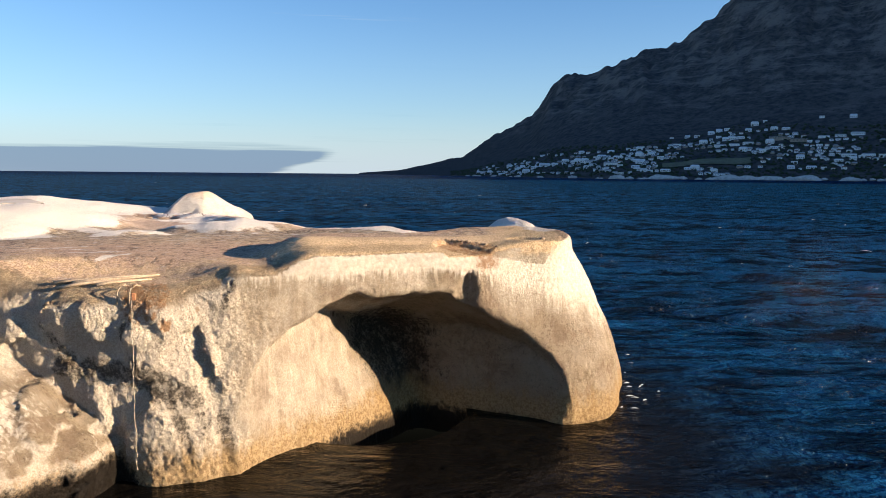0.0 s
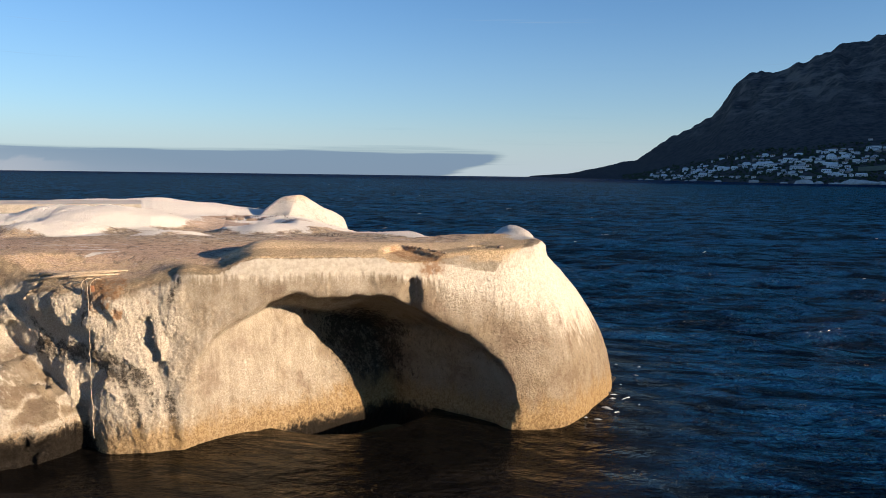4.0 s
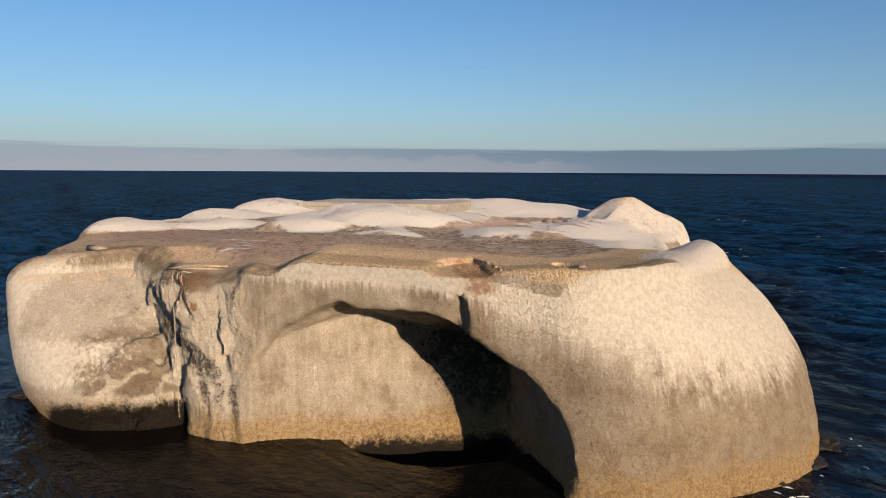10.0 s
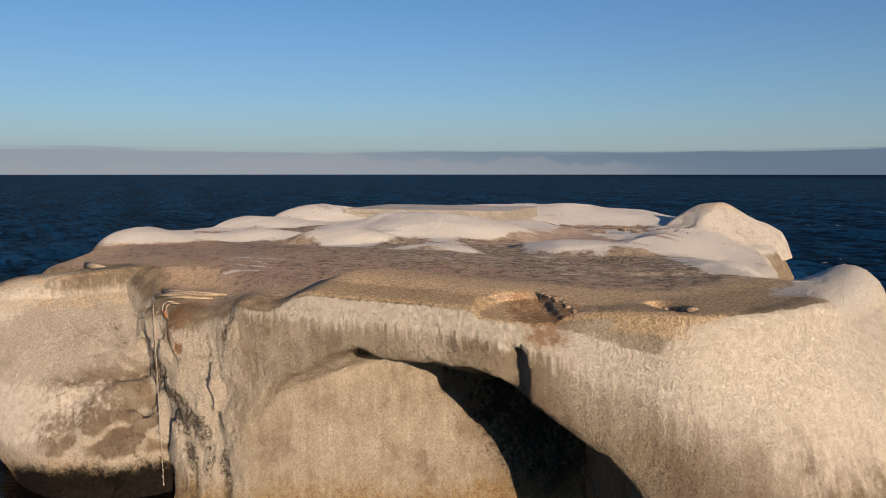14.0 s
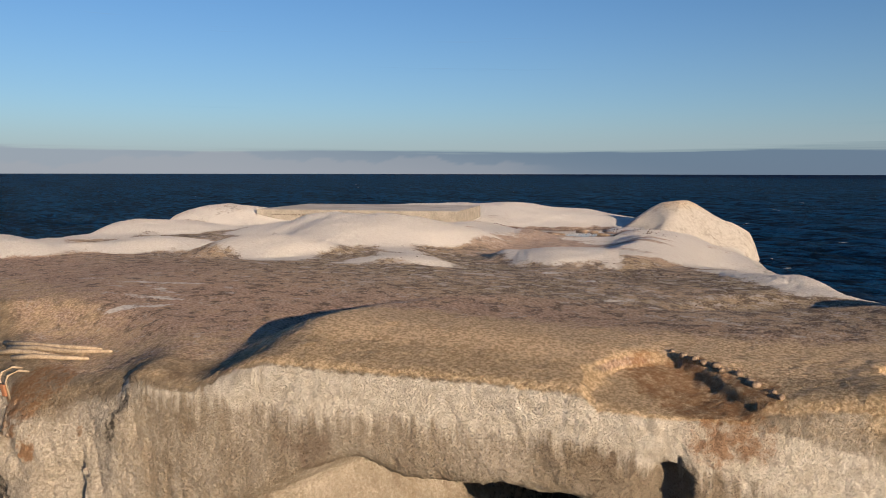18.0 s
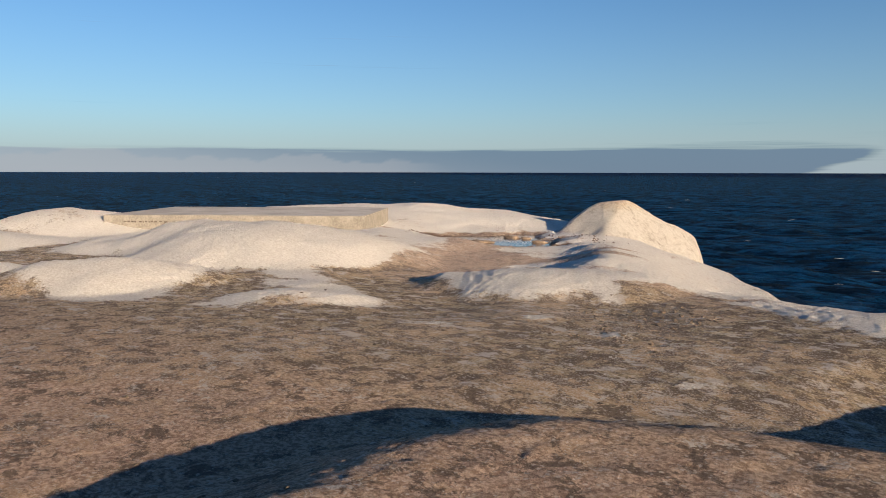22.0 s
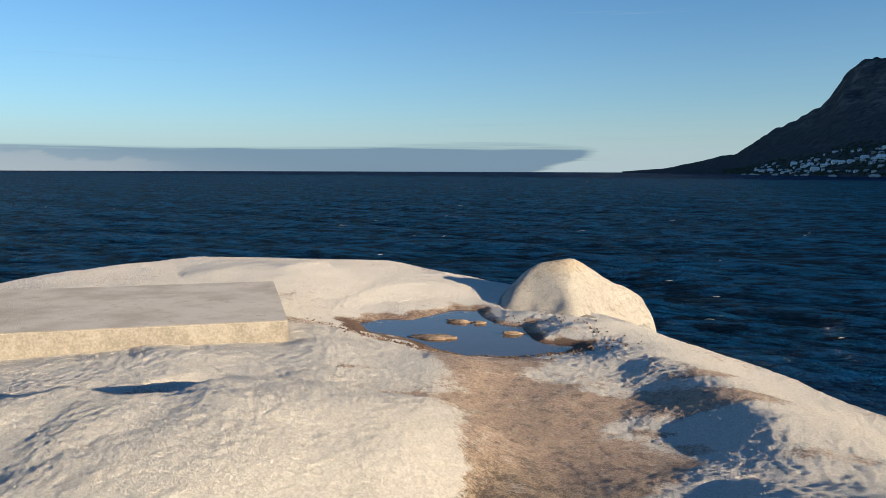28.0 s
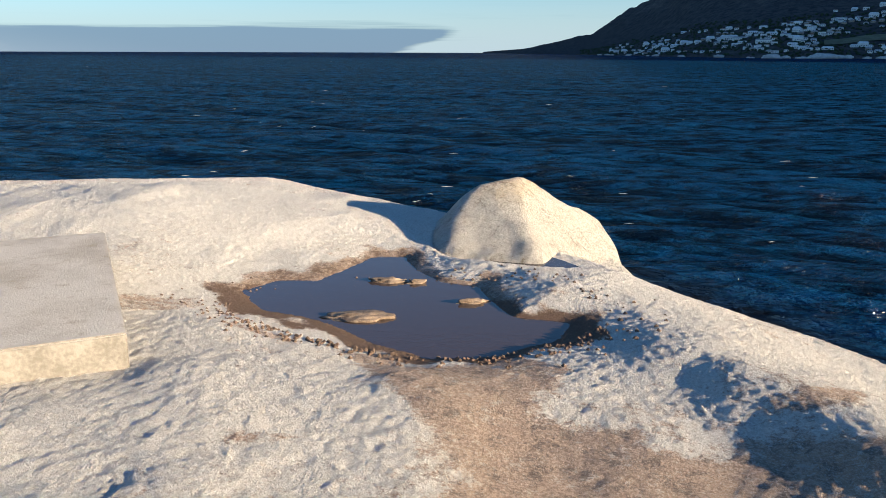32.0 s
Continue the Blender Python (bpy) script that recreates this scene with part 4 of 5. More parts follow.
az_k, el_k = (np.array(v) for v in zip(*SKYLINE))


def coast_range(az):
    return np.interp(az, [-7, -3, 2, 6, 12, 20, 30, 84], [4300, 3300, 2500, 2000, 1650, 1750, 1800, 1700])


def land(az, u):
    """A place on the coast: bearing in degrees, u from the shore (0) to the crest (1)."""
    crest = np.interp(az, az_k, el_k)
    r0 = coast_range(az)
    r1 = np.minimum(r0 + 1500, 4650)
    r = r0 + (r1 - r0) * u
    top = np.tan(np.radians(crest)) * r1
    el = np.interp(u, [0, 0.05, 0.45, 1.0, 1.3], [0.0, 0.03, 0.36, 1.0, 0.9])
    z = el * top * (0.75 + 0.25 * u) + 2.0 * np.minimum(u * 20, 1)
    return r * np.sin(np.radians(az)), r * np.cos(np.radians(az)), z


km = Mat("mountain_fynbos")
pm = km.place()
n1, n2 = km.noise(pm, 0.012, 8, 0.65), km.noise(pm, 0.05, 6, 0.7)
cm = km.mix(km.ramp(n2, 0.35, 0.65), (0.046, 0.048, 0.053), (0.102, 0.093, 0.088))
zm = km.axis(pm, 2)
crag = km.math("MULTIPLY", km.ramp(zm, 120, 330), km.ramp(n1, 0.46, 0.62))
cm = km.mix(crag, cm, (0.165, 0.143, 0.128))
strata = km.noise(km.scaled(pm, (0.10, 0.10, 1.0)), 0.045, 6, 0.7, 0.6)
cm = km.mix(km.math("MULTIPLY", km.math("MULTIPLY", km.ramp(strata, 0.54, 0.62), km.ramp(zm, 90, 260)), 0.65), cm, (0.185, 0.162, 0.145))
cm = km.mix(km.math("MULTIPLY", km.ramp(km.noise(pm, 0.11, 5, 0.7), 0.55, 0.66), 0.6), cm, (0.026, 0.030, 0.026))
LAND = km.done(cm, 0.95, km.bump(n2, 4.0), spec=0.0)
nu, na = 70, 720
uu, az = np.meshgrid(np.linspace(0, 1.3, nu), np.linspace(-6.2, 84, na), indexing="ij")
mx, my, mz = land(az, uu)
rough = lattice((nu, na), (14, 110), 21) * 22 + lattice((nu, na), (34, 340), 22) * 9
mz = mz + rough * sstep(uu, 0.3, 0.8) * np.clip(mz / 300, 0, 1) - 6.0 * (uu < 0.002)
pts = np.stack([mx, my, mz], -1).reshape(-1, 3)
i, j = np.meshgrid(np.arange(nu - 1), np.arange(na - 1), indexing="ij")
q = np.stack([i * na + j, i * na + j + 1, (i + 1) * na + j + 1, (i + 1) * na + j], -1).reshape(-1, 4)
tagged(quad_mesh("mountain", pts, q, LAND), "dark scrub-covered mountain in shade sloping down to a bay", "mountain", kind="structure")

# ---- the low cloud bank ----
kc = Mat("cloud_bank")
pc = kc.place()
wob = kc.noise(kc.scaled(pc, (0.0007, 0.0007, 0.03)), 1.0, 5, 0.6)
fade = kc.math("ADD", kc.attr("body"), kc.math("MULTIPLY", kc.math("SUBTRACT", wob, 0.5), 1.5))
dense = kc.math("MULTIPLY", kc.ramp(fade, 0.15, 0.7), 0.93)
emis = kc.node("Emission", Strength=0.74)
kc.put(emis.inputs["Color"], kc.mix(dense, (0.25, 0.305, 0.34), kc.mix(kc.math("MULTIPLY", kc.attr("peak"), 0.35), kc.mix(kc.attr("tone"), (0.092, 0.140, 0.200), (0.235, 0.270, 0.305)), (0.30, 0.295, 0.305))))
mixs = kc.node("MixShader")
kc.put(mixs.inputs[0], kc.math("MAXIMUM", dense, kc.attr("haze")))
kc.t.links.new(kc.node("BsdfTransparent").outputs[0], mixs.inputs[1])
kc.t.links.new(emis.outputs[0], mixs.inputs[2])
kc.t.links.new(mixs.outputs[0], kc.t.nodes["Material Output"].inputs["Surface"])
na, nh = 700, 110
az, el = np.meshgrid(np.linspace(-130, 40, na), np.linspace(0.0, 18.0, nh), indexing="ij")
pts = np.stack([4800 * np.sin(np.radians(az)), 4800 * np.cos(np.radians(az)), 4800 * np.tan(np.radians(el)) - 20], -1).reshape(-1, 3)
i, j = np.meshgrid(np.arange(na - 1), np.arange(nh - 1), indexing="ij")
q = np.stack([i * nh + j, (i + 1) * nh + j, (i + 1) * nh + j + 1, i * nh + j + 1], -1).reshape(-1, 4)
topline = np.interp(az, [-130, -60, -38, -12, -8, -5], [2.3, 2.2, 2.0, 2.3, 2.2, 1.4])
body = (1 - sstep(el, topline - 0.8, topline + 0.35)) * (1 - sstep(az + 3.0 * np.abs(el - 1.9), -9, -6))
far = 0.9 + 0.9 * np.exp(-(((az + 62) / 6) ** 2)) + 0.5 * np.exp(-(((az + 48) / 5) ** 2)) + 0.18 * np.sin(az * 0.9) + 0.10 * np.sin(az * 2.3 + 1) + 0.04 * np.sin(az * 5)
peak = sstep(far - el, -0.04, 0.10) * sstep(-az, 36, 42)
tone = 1 - sstep(az + 6 * el, -62, -22)
cloud = quad_mesh("cloud_bank", pts, q, kc.m, {"body": body.ravel(), "tone": tone.ravel(), "peak": peak.ravel(), "haze": (0.75 * (1 - sstep(el, 0.0, 6.0)) ** 1.3 + 0.33 * (1 - sstep(el, 0.0, 17.0)) ** 1.5 * (1 - 0.75 * (1 - sstep(el, 0.0, 6.0)))).ravel()})
tagged(cloud, "long flat grey-blue cloud bank low over the horizon", "cloud", kind="structure")


# ---- loose things on the rock ----
def rod(points, radii, sides=8):
    """A bent round bar through the points."""
    bm = bmesh.new()
    rings = []
    for n, (p, r) in enumerate(zip(points, radii)):
        d = (Vector(points[min(n + 1, len(points) - 1)]) - Vector(points[max(n - 1, 0)])).normalized()
        u = d.orthogonal().normalized()
        v = d.cross(u)
        rings.append([bm.verts.new(Vector(p) + r * (math.cos(k * 2 * math.pi / sides) * u + math.sin(k * 2 * math.pi / sides) * v)) for k in range(sides)])
    for a0, b0 in zip(rings, rings[1:]):
        for k in range(sides):
            bm.faces.new((a0[k], a0[(k + 1) % sides], b0[(k + 1) % sides], b0[k]))
    bm.faces.new(rings[0][::-1])
    bm.faces.new(rings[-1])
    bmesh.ops.recalc_face_normals(bm, faces=bm.faces)
    return bm


def ground(x, y):
    """Height of the rock's surface at a place."""
    p = SURFACE[0]
    near = (np.abs(p[:, 0] - x) < 0.12) & (np.abs(p[:, 1] - y) < 0.12)
    if near.any():
        return float(p[near, 2].max())
    return float(top_height(np.array([float(x)]), np.array([float(y)]))[0][0])


def lump(sx, sy, sz, seed, cuts=3, rough=0.25):
    """A worn stone."""
    bm = bmesh.new()
    bmesh.ops.create_icosphere(bm, subdivisions=cuts, radius=1)
    for v in bm.verts:
        n = noise.noise(v.co * 1.3 + Vector((seed * 7.1, 0, 3))) + 0.45 * noise.noise(v.co * 3.4 + Vector((0, seed * 3.3, 1)))
        v.co *= 1 + rough * n
        v.co = Vector((v.co.x * sx, v.co.y * sy, v.co.z * sz))
    return bm


def lies(ob, x, y, turn=0.0, sink=0.0):
    ob.matrix_basis = pose(x, y, ground(x, y) - sink, 0, 0, turn)
    return ob


RUSTY = speckled("rusted_orange_bracket", (0.20, 0.09, 0.05), (0.36, 0.17, 0.09), 9)
ROPE = speckled("pale_hemp_rope", (0.24, 0.205, 0.155), (0.42, 0.37, 0.30), 20)
DARK = speckled("wet_black_mussels", (0.006, 0.0055, 0.005), (0.026, 0.022, 0.018), 9, 0.55, 0.03)
CRUST = speckled("crusted_pool_stone", (0.12, 0.085, 0.06), (0.34, 0.26, 0.19), 5, 0.9, 0.03)
FOAM = speckled("sea_foam", (0.20, 0.23, 0.26), (0.46, 0.49, 0.52), 3)
INK = speckled("faded_black_paint", (0.05, 0.045, 0.04), (0.16, 0.13, 0.10), 8)

pole_group = "weathered poles at the rim"
for x, y, turn, length, up in ((-11.7, 23.1, 24, 2.6, 0.06), (-11.1, 23.0, 28, 2.5, 0.08), (-11.4, 22.8, 21, 2.0, 0.05), (-10.3, 22.85, 36, 1.6, 0.06)):
    z0 = ground(x, y)
    c0, s0 = math.cos(radians(turn)), math.sin(radians(turn))
    steps = [0, 0.3, 0.6, 1.0]
    way = [(x + c0 * length * u, y + s0 * length * u, max(ground(x + c0 * length * u, y + s0 * length * u), z0 - 0.2) + up * (1 - 0.5 * u)) for u in steps]
    tagged(part("pole", rod(way, [0.055, 0.05, 0.045, 0.025], 9), BARNWOOD, smooth=True), "sun-bleached wooden pole lying at the rim of the rock", "pole", pole_group)
way = [(-20.7, 22.7, ground(-20.7, 22.7) + 0.09), (-20.0, 22.9, ground(-20.0, 22.9) + 0.08), (-19.2, 23.1, ground(-19.2, 23.1) + 0.05)]
tagged(part("log", rod(way, [0.16, 0.13, 0.05], 10), BARNWOOD, smooth=True), "short pale driftwood log lying on the brown soil", "log")

# bent iron bracket that holds the rope
bracket = tagged(new("rope_anchor"), "bent pale metal bracket fixed at the rim, holding a rope", "bracket")
for dx in (-0.35, 0.0):
    way = [(-9.2 + dx, 22.5, 5.5), (-9.15 + dx, 22.42, 5.85), (-9.1 + dx, 22.45, 5.98), (-9.0 + dx, 22.6, 6.05), (-8.95 + dx, 22.75, 6.02)]
    part("bracket_arm", rod(way, [0.02, 0.02, 0.024, 0.024, 0.018], 8), BARNWOOD, bracket, smooth=True)
bm = bmesh.new()
bmesh.ops.create_cube(bm, size=1, matrix=pose(-9.0, 22.35, 5.75, 10, 0, 15) @ Matrix.Diagonal((0.12, 0.05, 0.22, 1)))
bmesh.ops.bevel(bm, geom=bm.edges[:], offset=0.015, segments=1, affect="EDGES")
part("plate", bm, RUSTY, bracket, "rust-orange iron plate")
rope = tagged(new("rope"), "thin knotted pale rope hanging down the rock wall", "rope")
rng = random.Random(5)
way = [(-8.95 + 0.03 * rng.uniform(-1, 1), 22.12 - 0.12 * (1 - n / 24), 6.05 - n * 0.225) for n in range(25)]
part("strand", rod(way, [0.010] * 25, 6), ROPE, rope, smooth=True)
for n in (7, 9, 11, 13, 20, 21, 22, 23, 24):
    bm = lump(0.024, 0.024, 0.036, n, 2)
    bmesh.ops.translate(bm, verts=bm.verts, vec=way[n])
    part("knot", bm, ROPE, rope, smooth=True)

# stones in the hollow by the rim, and along the edge of the broken red patch
for n, (x, y, s) in enumerate(((3.2, 29.65, 0.17), (3.55, 29.55, 0.13), (3.8, 29.75, 0.15), (3.3, 29.45, 0.09))):
    st = part("stone", lump(s, s * 0.8, s * 0.6, n + 3), DARK if n < 2 else CRUST, smooth=True)
    st.matrix_basis = pose(x, y, ground(x, y) - 0.03, 0, 0, 40 * n)
    tagged(st, "dark stone lying in a hollow of the rock" if n < 2 else "pale stone lying beside a dark hollow", "stone", "stones in the hollow")
rng = random.Random(9)
for n in range(11):
    u = n / 10
    x, y = 0.1 + 1.85 * u + rng.uniform(-0.06, 0.06), 28.72 - 0.5 * u - 0.12 * u ** 4 + rng.uniform(-0.06, 0.06)
    s = rng.uniform(0.04, 0.09)
    st = part("stone", lump(s, s * 0.8, s * 0.7, n + 20, 2), CRUST, smooth=True)
    tagged(lies(st, x, y, n * 50, 0.01), "broken brown stone on the edge of a rust-red scar", "stone", "stones round the scar")

# flat stones standing out of the pool
for n, (x, y, sx, sy) in enumerate(((-23.5, 56.3, 0.72, 0.30), (-23.4, 59.4, 0.5, 0.2), (-20.9, 57.9, 0.4, 0.12), (-22.6, 59.4, 0.3, 0.12))):
    st = part("pool_stone", lump(sx, sy, 0.10, n + 40, 4, 0.65), CRUST, smooth=True)
    st.matrix_basis = pose(x, y, 5.78, 0, 0, 8 + 5 * n)
    tagged(st, "flat crusted stone standing out of the shallow pool", "stone", "stones in the pool")

# dark gravel on the pool's shore
rng = random.Random(12)
verts, faces, places = [], [], []
for n in range(420):
    a0 = rng.uniform(3.3, 6.0) if n < 280 else rng.uniform(0, 6.28)
    rad = 1.0 + abs(rng.gauss(0, 0.16))
    places.append((-22.2 + 4.5 * rad * math.cos(a0), 56.8 + 2.9 * rad * math.sin(a0)))
heights = top_height(*(np.array(v) for v in zip(*places)))[0]
for n, (x, y) in enumerate(places):
    z0 = max(float(heights[n]), 5.76)
    s = rng.uniform(0.03, 0.075)
    k0 = len(verts)
    t0 = rng.uniform(0, 6.3)
    for dx, dy, dz in ((1, 0, 0), (0, 1, 0), (-1, 0, 0), (0, -1, 0), (0.2, 0.1, 0.8), (0, 0, -0.6)):
        verts.append((x + s * (dx * math.cos(t0) - dy * math.sin(t0)), y + s * (dx * math.sin(t0) + dy * math.cos(t0)), z0 + s * dz))
    for k in range(4):
        faces += [(k0 + k, k0 + (k + 1) % 4, k0 + 4), (k0 + (k + 1) % 4, k0 + k, k0 + 5)]
me = bpy.data.meshes.new("gravel")
me.from_pydata(verts, [], faces)
me.materials.append(speckled("brown_gravel", (0.05, 0.035, 0.025), (0.22, 0.15, 0.11), 7))
tagged(new("gravel", me), "dark brown gravel along the shore of the pool", "gravel", kind="stuff")

# dark clods and crusts strewn over the trodden soil, some imitating a shadowed pit
rng = random.Random(52)
verts, faces, places = [], [], []
while len(places) < 240:
    n = len(places)
    if n < 150:
        # dense cluster that darkens the ground like the shadow in a pit
        x, y = rng.gauss(-7.2, 0.7), rng.gauss(38.9, 1.3)
    else:
        x, y = rng.uniform(-17, -3), rng.uniform(27, 40)
    places.append((x, y))
heights = top_height(*(np.array(v) for v in zip(*places)))[0]
for n, (x, y) in enumerate(places):
    s, t0 = rng.uniform(0.02, 0.05) * (1.4 if n < 150 else 1.0), rng.uniform(0, 6.3)
    k0 = len(verts)
    for dx, dy, dz in ((1, 0.2, 0), (0.1, 0.8, 0), (-0.9, 0, 0.1), (0, -1, 0), (0.2, 0.1, 0.4), (0, 0, -0.6)):
        q = s * rng.uniform(0.75, 1.3)
        verts.append((x + q * (dx * math.cos(t0) - dy * math.sin(t0)), y + q * (dx * math.sin(t0) + dy * math.cos(t0)), float(heights[n]) + q * dz))
    for k in range(4):
        faces += [(k0 + k, k0 + (k + 1) % 4, k0 + 4), (k0 + (k + 1) % 4, k0 + k, k0 + 5)]
me = bpy.data.meshes.new("clods")
me.from_pydata(verts, [], faces)
me.materials.append(speckled("dark_crusted_soil", (0.05, 0.04, 0.03), (0.20, 0.15, 0.11), 9))
tagged(new("clods", me), "dark crusted clods strewn over the brown soil, massed in place of a pit's shadow", "clods", kind="stuff")

# faded lettering on the slab's front, weathered away
slab_ob = bpy.data.objects["concrete_slab"]
rng = random.Random(2)
x0 = -5.3
while x0 < -3.3:
    w0 = rng.uniform(0.05, 0.16)
    bm = bmesh.new()
    bmesh.ops.create_cube(bm, size=1, matrix=Matrix.Translation((x0 + w0 / 2, -4.303, 0.28 + rng.uniform(-0.01, 0.01))) @ Matrix.Diagonal((w0, 0.006, rng.uniform(0.04, 0.09), 1)))
    part("paint_mark", bm, INK, slab_ob, "faded dark painted mark")
    x0 += w0 + rng.uniform(0.02, 0.12)

# rocks black with mussels round the seaward foot
for n, (x, y, s) in enumerate(((7.8, 37.0, 0.6), (7.4, 39.4, 0.7), (7.6, 34.6, 0.4), (-17.9, 18.9, 0.5), (-18.9, 20.0, 0.7))):
    st = part("mussel_rock", lump(s, s * 1.3, s * 0.32, n + 60, 4, 0.55), DARK, smooth=True)
    st.matrix_basis = pose(x, y, 0.05, 0, 0, 30 * n)
    tagged(st, "low rock black with mussels at the waterline", "rock", "rocks at the waterline")


# ---- foam ----
def flecks(name, spots, label):
    """Thin torn patches of foam, each a small fan of uneven outline, on the waves."""
    rng = random.Random(31)
    verts, faces = [], []
    for x, y, a0, b0 in spots:
        k0, n = len(verts), 14
        z0 = float(waves(np.array([x]), np.array([y]), np.array([math.hypot(x + 3, y - 30)]))[0]) + 0.035
        t0 = rng.gauss(0.2, 0.35)
        verts.append((x, y, z0 + 0.03))
        for k in range(n):
            q = rng.uniform(0.35, 1.0)
            dx, dy = a0 * q * math.cos(k * 6.283 / n), b0 * q * math.sin(k * 6.283 / n)
            px0, py0 = x + dx * math.cos(t0) - dy * math.sin(t0), y + dx * math.sin(t0) + dy * math.cos(t0)
            zz = float(waves(np.array([px0]), np.array([py0]), np.array([math.hypot(px0 + 3, py0 - 30)]))[0])
            verts.append((px0, py0, zz + 0.015))
        faces += [(k0, k0 + 1 + k, k0 + 1 + (k + 1) % n) for k in range(n)]
    me = bpy.data.meshes.new(name)
    me.from_pydata(verts, [], faces)
    me.materials.append(FOAM)
    return tagged(new(name, me), label, "foam", kind="stuff")


rng = random.Random(77)
caps = []
for _ in range(190):
    r0, a0 = 60 * (20 ** rng.random()), radians(rng.uniform(-75, 40))
    s = rng.uniform(0.15, 0.5) * (1 + r0 / 400)
    caps.append((r0 * math.sin(a0), 30 + r0 * math.cos(a0), s * rng.uniform(1, 2.2), s * 0.22))
flecks("whitecaps", caps, "small white crests scattered over the dark sea")

rng = random.Random(83)
specks = []
for _ in range(16):
    u = rng.random()
    x, y = np.interp(u, [0, 0.3, 0.6, 1], [7.2, 8.1, 8.6, 7.4]), np.interp(u, [0, 0.3, 0.6, 1], [30.4, 34.0, 37.5, 40.5])
    out = abs(rng.gauss(0, 0.9))
    specks.append((float(x) + out, float(y) + rng.uniform(-0.5, 0.5), rng.uniform(0.06, 0.3), rng.uniform(0.012, 0.04)))
flecks("foam_specks", specks, "small broken flecks of foam round the foot of the rock")

# ---- the far town ----
WALL_WHITE = speckled("white_house_wall", (0.68, 0.67, 0.65), (0.86, 0.85, 0.82), 0.2, bump=0.0)
WALL_TAN = speckled("tan_house_wall", (0.30, 0.24, 0.19), (0.44, 0.36, 0.28), 0.2, bump=0.0)
ROOF_GREY = speckled("grey_roof", (0.24, 0.25, 0.27), (0.45, 0.46, 0.48), 0.2, bump=0.0)
ROOF_PALE = speckled("pale_roof", (0.62, 0.64, 0.67), (0.82, 0.83, 0.84), 0.2, bump=0.0)
ROOF_RED = speckled("brown_roof", (0.15, 0.08, 0.06), (0.26, 0.15, 0.11), 0.2, bump=0.0)
PANE = speckled("dark_window", (0.02, 0.025, 0.03), (0.06, 0.07, 0.08), 0.5, 0.2, 0.0)


def box(x0, x1, y0, y1, z0, z1):
    bm = bmesh.new()
    bmesh.ops.create_cube(bm, size=1, matrix=Matrix.Translation(((x0 + x1) / 2, (y0 + y1) / 2, (z0 + z1) / 2)) @ Matrix.Diagonal((x1 - x0, y1 - y0, z1 - z0, 1)))
    return bm


def gable(w, d, z0, up, over=0.5):
    bm = bmesh.new()
    a0 = [bm.verts.new((sx * (w / 2 + over), sy * (d / 2 + over), z0)) for sx, sy in ((-1, -1), (1, -1), (1, 1), (-1, 1))]
    r0, r1 = bm.verts.new((-w / 2 + (0.2 * d), 0, z0 + up)), bm.verts.new((w / 2 - 0.2 * d, 0, z0 + up))
    for f in ((a0[0], a0[1], r1, r0), (a0[2], a0[3], r0, r1), (a0[1], a0[2], r1), (a0[3], a0[0], r0), (a0[3], a0[2], a0[1], a0[0])):
        bm.faces.new(f)
    return bm


def make_house(w, d, h, wall, roof, flat, label):
    ob = new("house")
    part("wall", box(-w / 2, w / 2, -d / 2, d / 2, -3, h), wall, ob)
    part("roof", box(-w / 2 - 0.3, w / 2 + 0.3, -d / 2 - 0.3, d / 2 + 0.3, h, h + 0.5) if flat else gable(w, d, h, 0.28 * d), roof, ob)
    storeys = max(1, int(h // 3))
    n = max(2, int(w // 4))
    for f in range(storeys):
        for k in range(n):
            xw = -w / 2 + w * (k + 0.5) / n
            part("window", box(xw - 0.8, xw + 0.8, -d / 2 - 0.06, -d / 2 + 0.1, 0.9 + 3 * f, 2.3 + 3 * f), PANE, ob)
    return tagged(ob, label, "house", "houses of the town under the mountain")


kinds = [
    make_house(13, 9, 3.2, WALL_WHITE, ROOF_GREY, False, "white house with a grey hipped roof on the slope"),
    make_house(16, 9, 5.6, WALL_WHITE, ROOF_PALE, False, "two-storey white house with a pale roof on the slope"),
    make_house(9, 7, 3.0, WALL_WHITE, ROOF_RED, False, "small white house with a brown roof on the slope"),
    make_house(14, 9, 5.2, WALL_WHITE, ROOF_PALE, True, "white flat-roofed villa on the slope"),
    make_house(12, 9, 3.2, WALL_TAN, ROOF_GREY, False, "tan house with a grey roof on the slope"),
    make_house(30, 9, 4.5, WALL_WHITE, ROOF_GREY, False, "long white row of flats with a grey roof"),
    make_house(52, 11, 7, WALL_TAN, ROOF_PALE, True, "long tan institutional block with a pale flat roof"),
    make_house(8, 7, 2.8, WALL_WHITE, ROOF_GREY, False, "small white cottage with a grey roof on the slope"),
    make_house(20, 8, 3.2, WALL_WHITE, ROOF_PALE, False, "long low white house with a pale roof on the slope"),
]


def seat(az0, u0):
    x, y, z = (float(v) for v in land(np.array(az0), np.array(u0)))
    return x, y, z


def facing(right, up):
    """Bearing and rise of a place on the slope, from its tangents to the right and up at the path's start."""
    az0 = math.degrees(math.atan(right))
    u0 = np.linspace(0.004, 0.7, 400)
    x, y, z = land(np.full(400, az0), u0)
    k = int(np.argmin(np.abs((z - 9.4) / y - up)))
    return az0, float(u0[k])


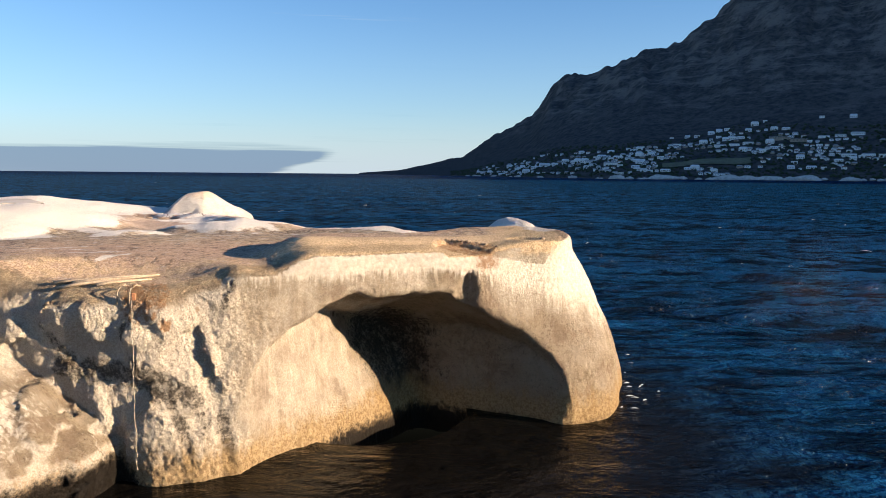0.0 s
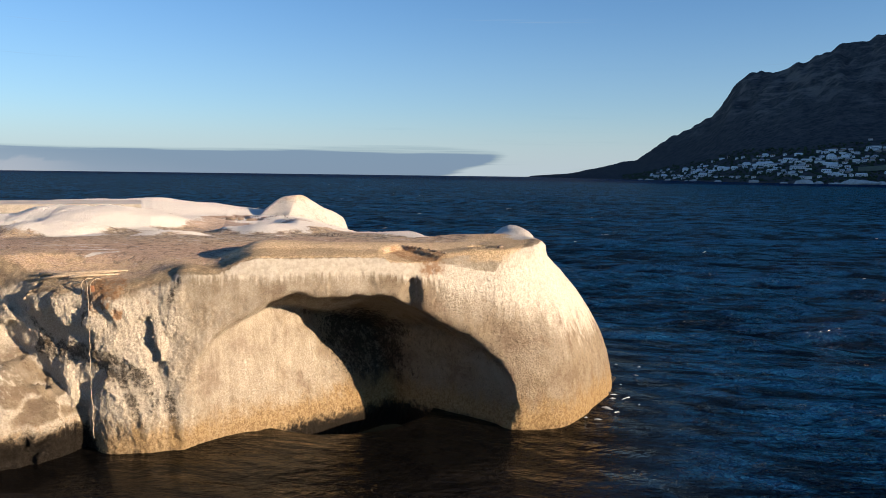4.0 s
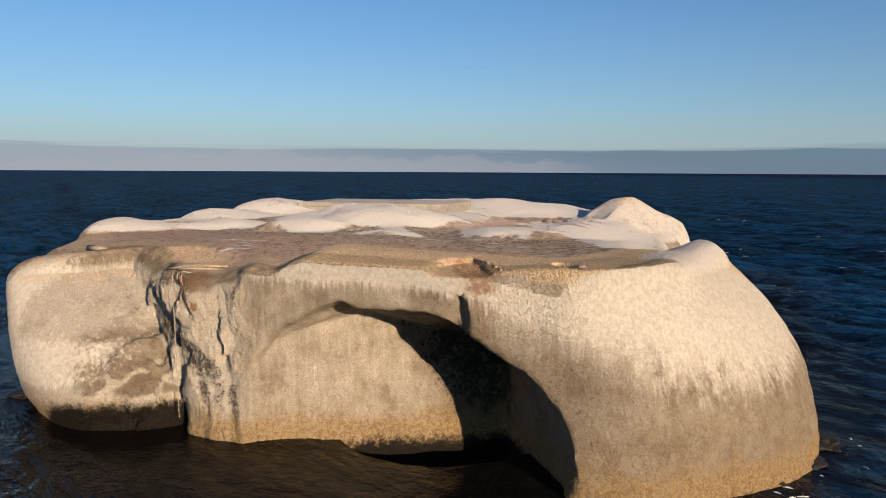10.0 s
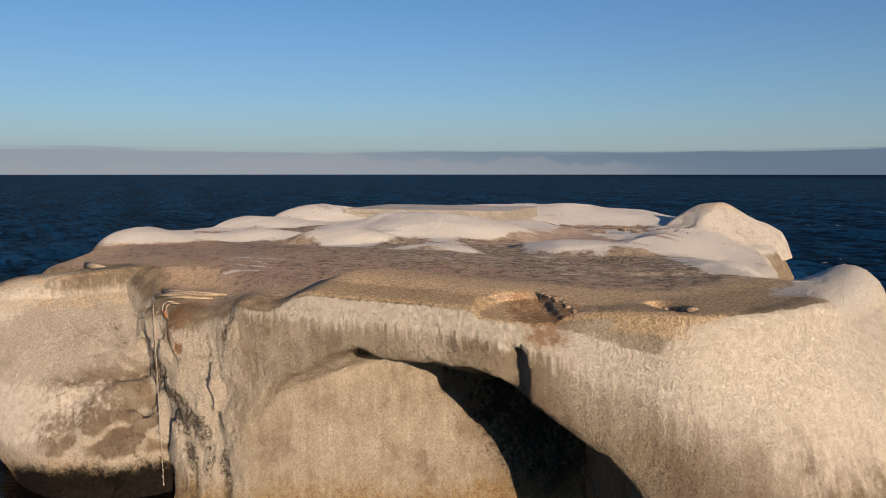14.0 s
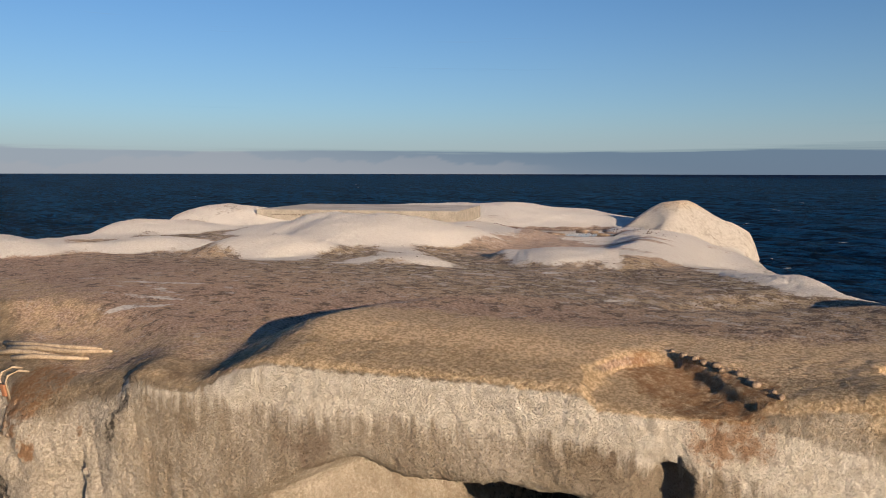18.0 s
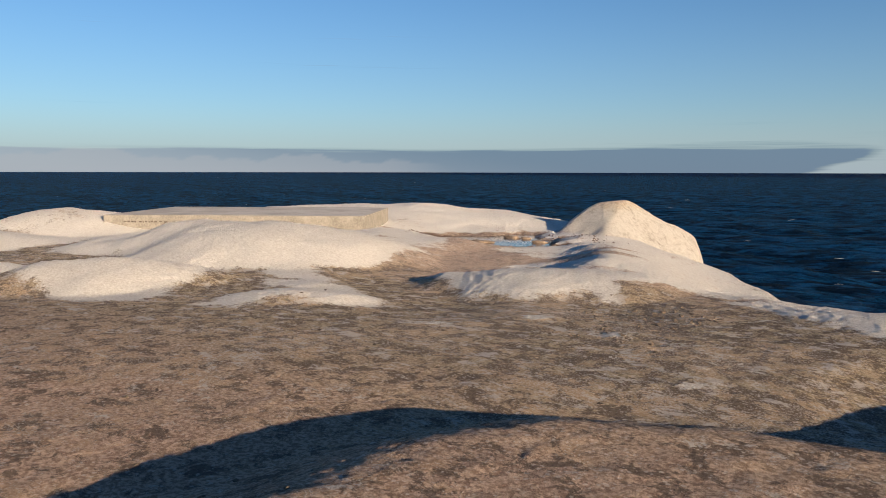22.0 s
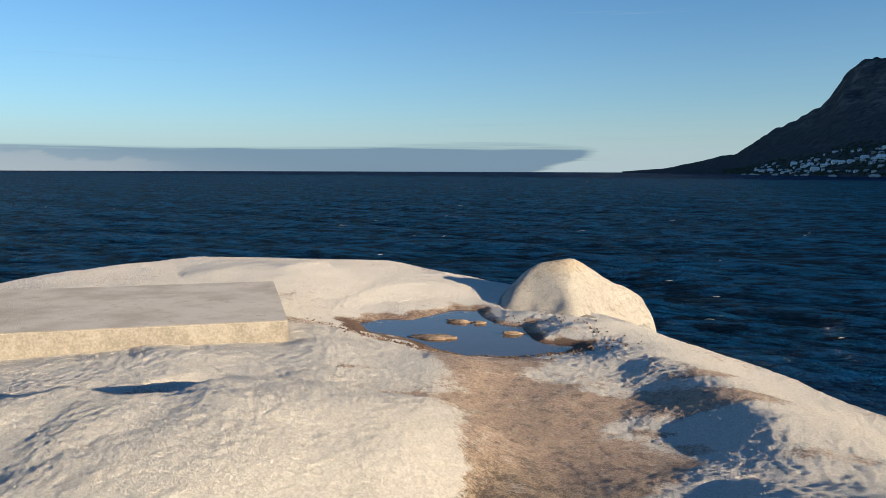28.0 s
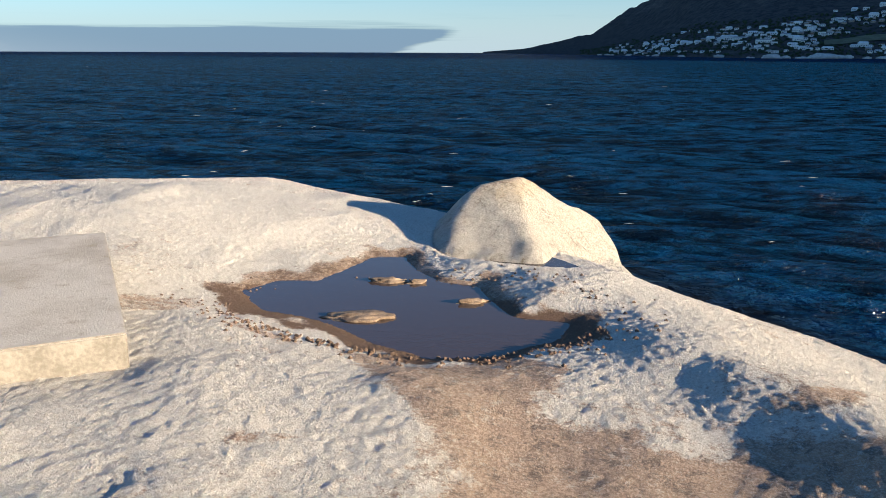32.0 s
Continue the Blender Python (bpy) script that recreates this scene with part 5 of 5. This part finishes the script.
first = set()
rng = random.Random(14)
spots = []
for n in range(142):
    # a short street of close neighbours along the slope
    a1 = rng.uniform(2.5, 33.0) if n % 3 else rng.uniform(9.0, 27.0)
    most = float(np.interp(a1, [0, 5, 9, 17, 22, 26, 33], [0.20, 0.28, 0.26, 0.24, 0.27, 0.20, 0.16]))
    u1 = 0.03 + (most - 0.03) * rng.random() ** 0.85
    for m in range(rng.randint(2, 6)):
        az0, u0 = a1 + m * rng.uniform(0.36, 0.52), u1 + rng.gauss(0, 0.003)
        if 15.5 < az0 < 21.5 and 0.078 < u0 < 0.122:
            continue
        if any(abs(az0 - p) * 35 < 13 and abs(u0 - q) < 0.007 for p, q in spots):
            continue
        spots.append((az0, u0))
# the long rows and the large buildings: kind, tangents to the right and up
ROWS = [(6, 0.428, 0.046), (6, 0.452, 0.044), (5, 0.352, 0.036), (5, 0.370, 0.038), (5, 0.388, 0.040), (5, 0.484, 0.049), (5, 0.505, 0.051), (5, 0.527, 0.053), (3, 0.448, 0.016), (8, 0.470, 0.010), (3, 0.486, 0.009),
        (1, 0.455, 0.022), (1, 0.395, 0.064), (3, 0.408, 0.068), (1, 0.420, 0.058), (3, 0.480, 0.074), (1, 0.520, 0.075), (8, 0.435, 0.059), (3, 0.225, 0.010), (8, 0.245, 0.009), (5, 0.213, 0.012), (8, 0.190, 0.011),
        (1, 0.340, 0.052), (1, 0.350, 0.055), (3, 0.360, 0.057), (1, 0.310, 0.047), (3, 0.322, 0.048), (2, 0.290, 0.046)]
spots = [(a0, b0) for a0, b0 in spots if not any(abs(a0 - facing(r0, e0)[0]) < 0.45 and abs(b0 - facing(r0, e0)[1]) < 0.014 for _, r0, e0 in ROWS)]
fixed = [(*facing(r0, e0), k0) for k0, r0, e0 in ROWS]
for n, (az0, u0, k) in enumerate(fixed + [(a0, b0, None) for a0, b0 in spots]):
    if k is None:
        k = rng.choices(range(9), (5, 3, 5, 3, 5, 0.8, 0, 6, 2.5))[0]
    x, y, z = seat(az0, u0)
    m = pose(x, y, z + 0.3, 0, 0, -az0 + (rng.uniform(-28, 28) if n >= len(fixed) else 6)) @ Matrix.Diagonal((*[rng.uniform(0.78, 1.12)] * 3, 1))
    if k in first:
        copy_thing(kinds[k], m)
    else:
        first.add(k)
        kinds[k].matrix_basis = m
for k in range(9):
    if k not in first:
        kinds[k].matrix_basis = pose(*seat(19.0 + k, 0.2), 0, 0, -19)

# grassy strip between the houses
fa, fu = np.meshgrid(np.linspace(15.6, 21.4, 40), np.linspace(0.086, 0.116, 5), indexing="ij")
fx, fy, fz = land(fa, fu - 0.006 * np.sin(fa * 1.3))
fi, fj = np.meshgrid(np.arange(39), np.arange(4), indexing="ij")
fq = np.stack([fi * 5 + fj, (fi + 1) * 5 + fj, (fi + 1) * 5 + fj + 1, fi * 5 + fj + 1], -1).reshape(-1, 4)
GRASS = speckled("dry_grass", (0.10, 0.10, 0.06), (0.19, 0.18, 0.11), 0.05, bump=0.0)
tagged(quad_mesh("field", np.stack([fx, fy, fz + 2.5], -1).reshape(-1, 3), fq, GRASS), "dry olive grass field between the houses", "field", kind="structure")

# trees and bushes between the houses
rng = random.Random(3)
ico = [(0, 0, 1), (0.9, 0, 0.45), (0.28, 0.85, 0.45), (-0.72, 0.53, 0.45), (-0.72, -0.53, 0.45), (0.28, -0.85, 0.45), (0.72, 0.53, -0.35), (-0.28, 0.85, -0.35), (-0.9, 0, -0.35), (-0.28, -0.85, -0.35), (0.72, -0.53, -0.35)]
tri = [(0, 1, 2), (0, 2, 3), (0, 3, 4), (0, 4, 5), (0, 5, 1), (1, 6, 2), (2, 7, 3), (3, 8, 4), (4, 9, 5), (5, 10, 1), (2, 6, 7), (3, 7, 8), (4, 8, 9), (5, 9, 10), (1, 10, 6)]
verts, faces = [], []
for n in range(3000):
    az0 = rng.uniform(0.5, 34)
    keep = rng.random()
    most = float(np.interp(az0, [0, 5, 9, 17, 22, 26, 33], [0.26, 0.36, 0.32, 0.28, 0.30, 0.24, 0.22]))
    u0 = 0.012 + (most - 0.012) * keep
    if 15.6 < az0 < 21.4 and 0.08 < u0 < 0.12:
        continue
    x, y, z = seat(az0, u0)
    s = rng.uniform(1.8, 4.6)
    k0 = len(verts)
    for v in ico:
        q = s * rng.uniform(0.7, 1.25)
        verts.append((x + v[0] * q, y + v[1] * q, z + 1.2 + v[2] * q * 0.8))
    faces += [tuple(k0 + i0 for i0 in f) for f in tri]
me = bpy.data.meshes.new("trees")
me.from_pydata(verts, [], faces)
me.materials.append(speckled("dark_foliage", (0.018, 0.028, 0.014), (0.05, 0.065, 0.03), 0.3))
tagged(new("trees", me), "dark trees and bushes between the houses", "trees", kind="stuff")

# pale boulders along the far shore
SHORE = speckled("pale_shore_granite", (0.34, 0.32, 0.30), (0.62, 0.59, 0.56), 0.12, bump=0.3)
rng = random.Random(21)
for n in range(64):
    az0 = rng.uniform(1.5, 33) if n > 8 else (12.5, 15.6, 16.2, 20.0, 21.2, 21.9, 22.6, 25.0, 27.5)[n]
    big = n <= 8
    s = rng.uniform(17, 30) if big else rng.uniform(4, 11)
    x, y, z = seat(az0, 0.002 if big else rng.uniform(0.0, 0.012))
    st = part("shore_boulder", lump(s, s * 0.6, s * (0.36 if big else 0.45), n + 90, 3, 0.3), SHORE, smooth=True)
    st.matrix_basis = pose(x, y, 0.8 if big else max(0.5, z - 0.5), 0, 0, -az0 + rng.uniform(-15, 15))
    tagged(st, "broad whale-backed granite boulder on the far shore" if big else "rounded granite boulder on the far shore", "boulder", "boulders along the far shore")
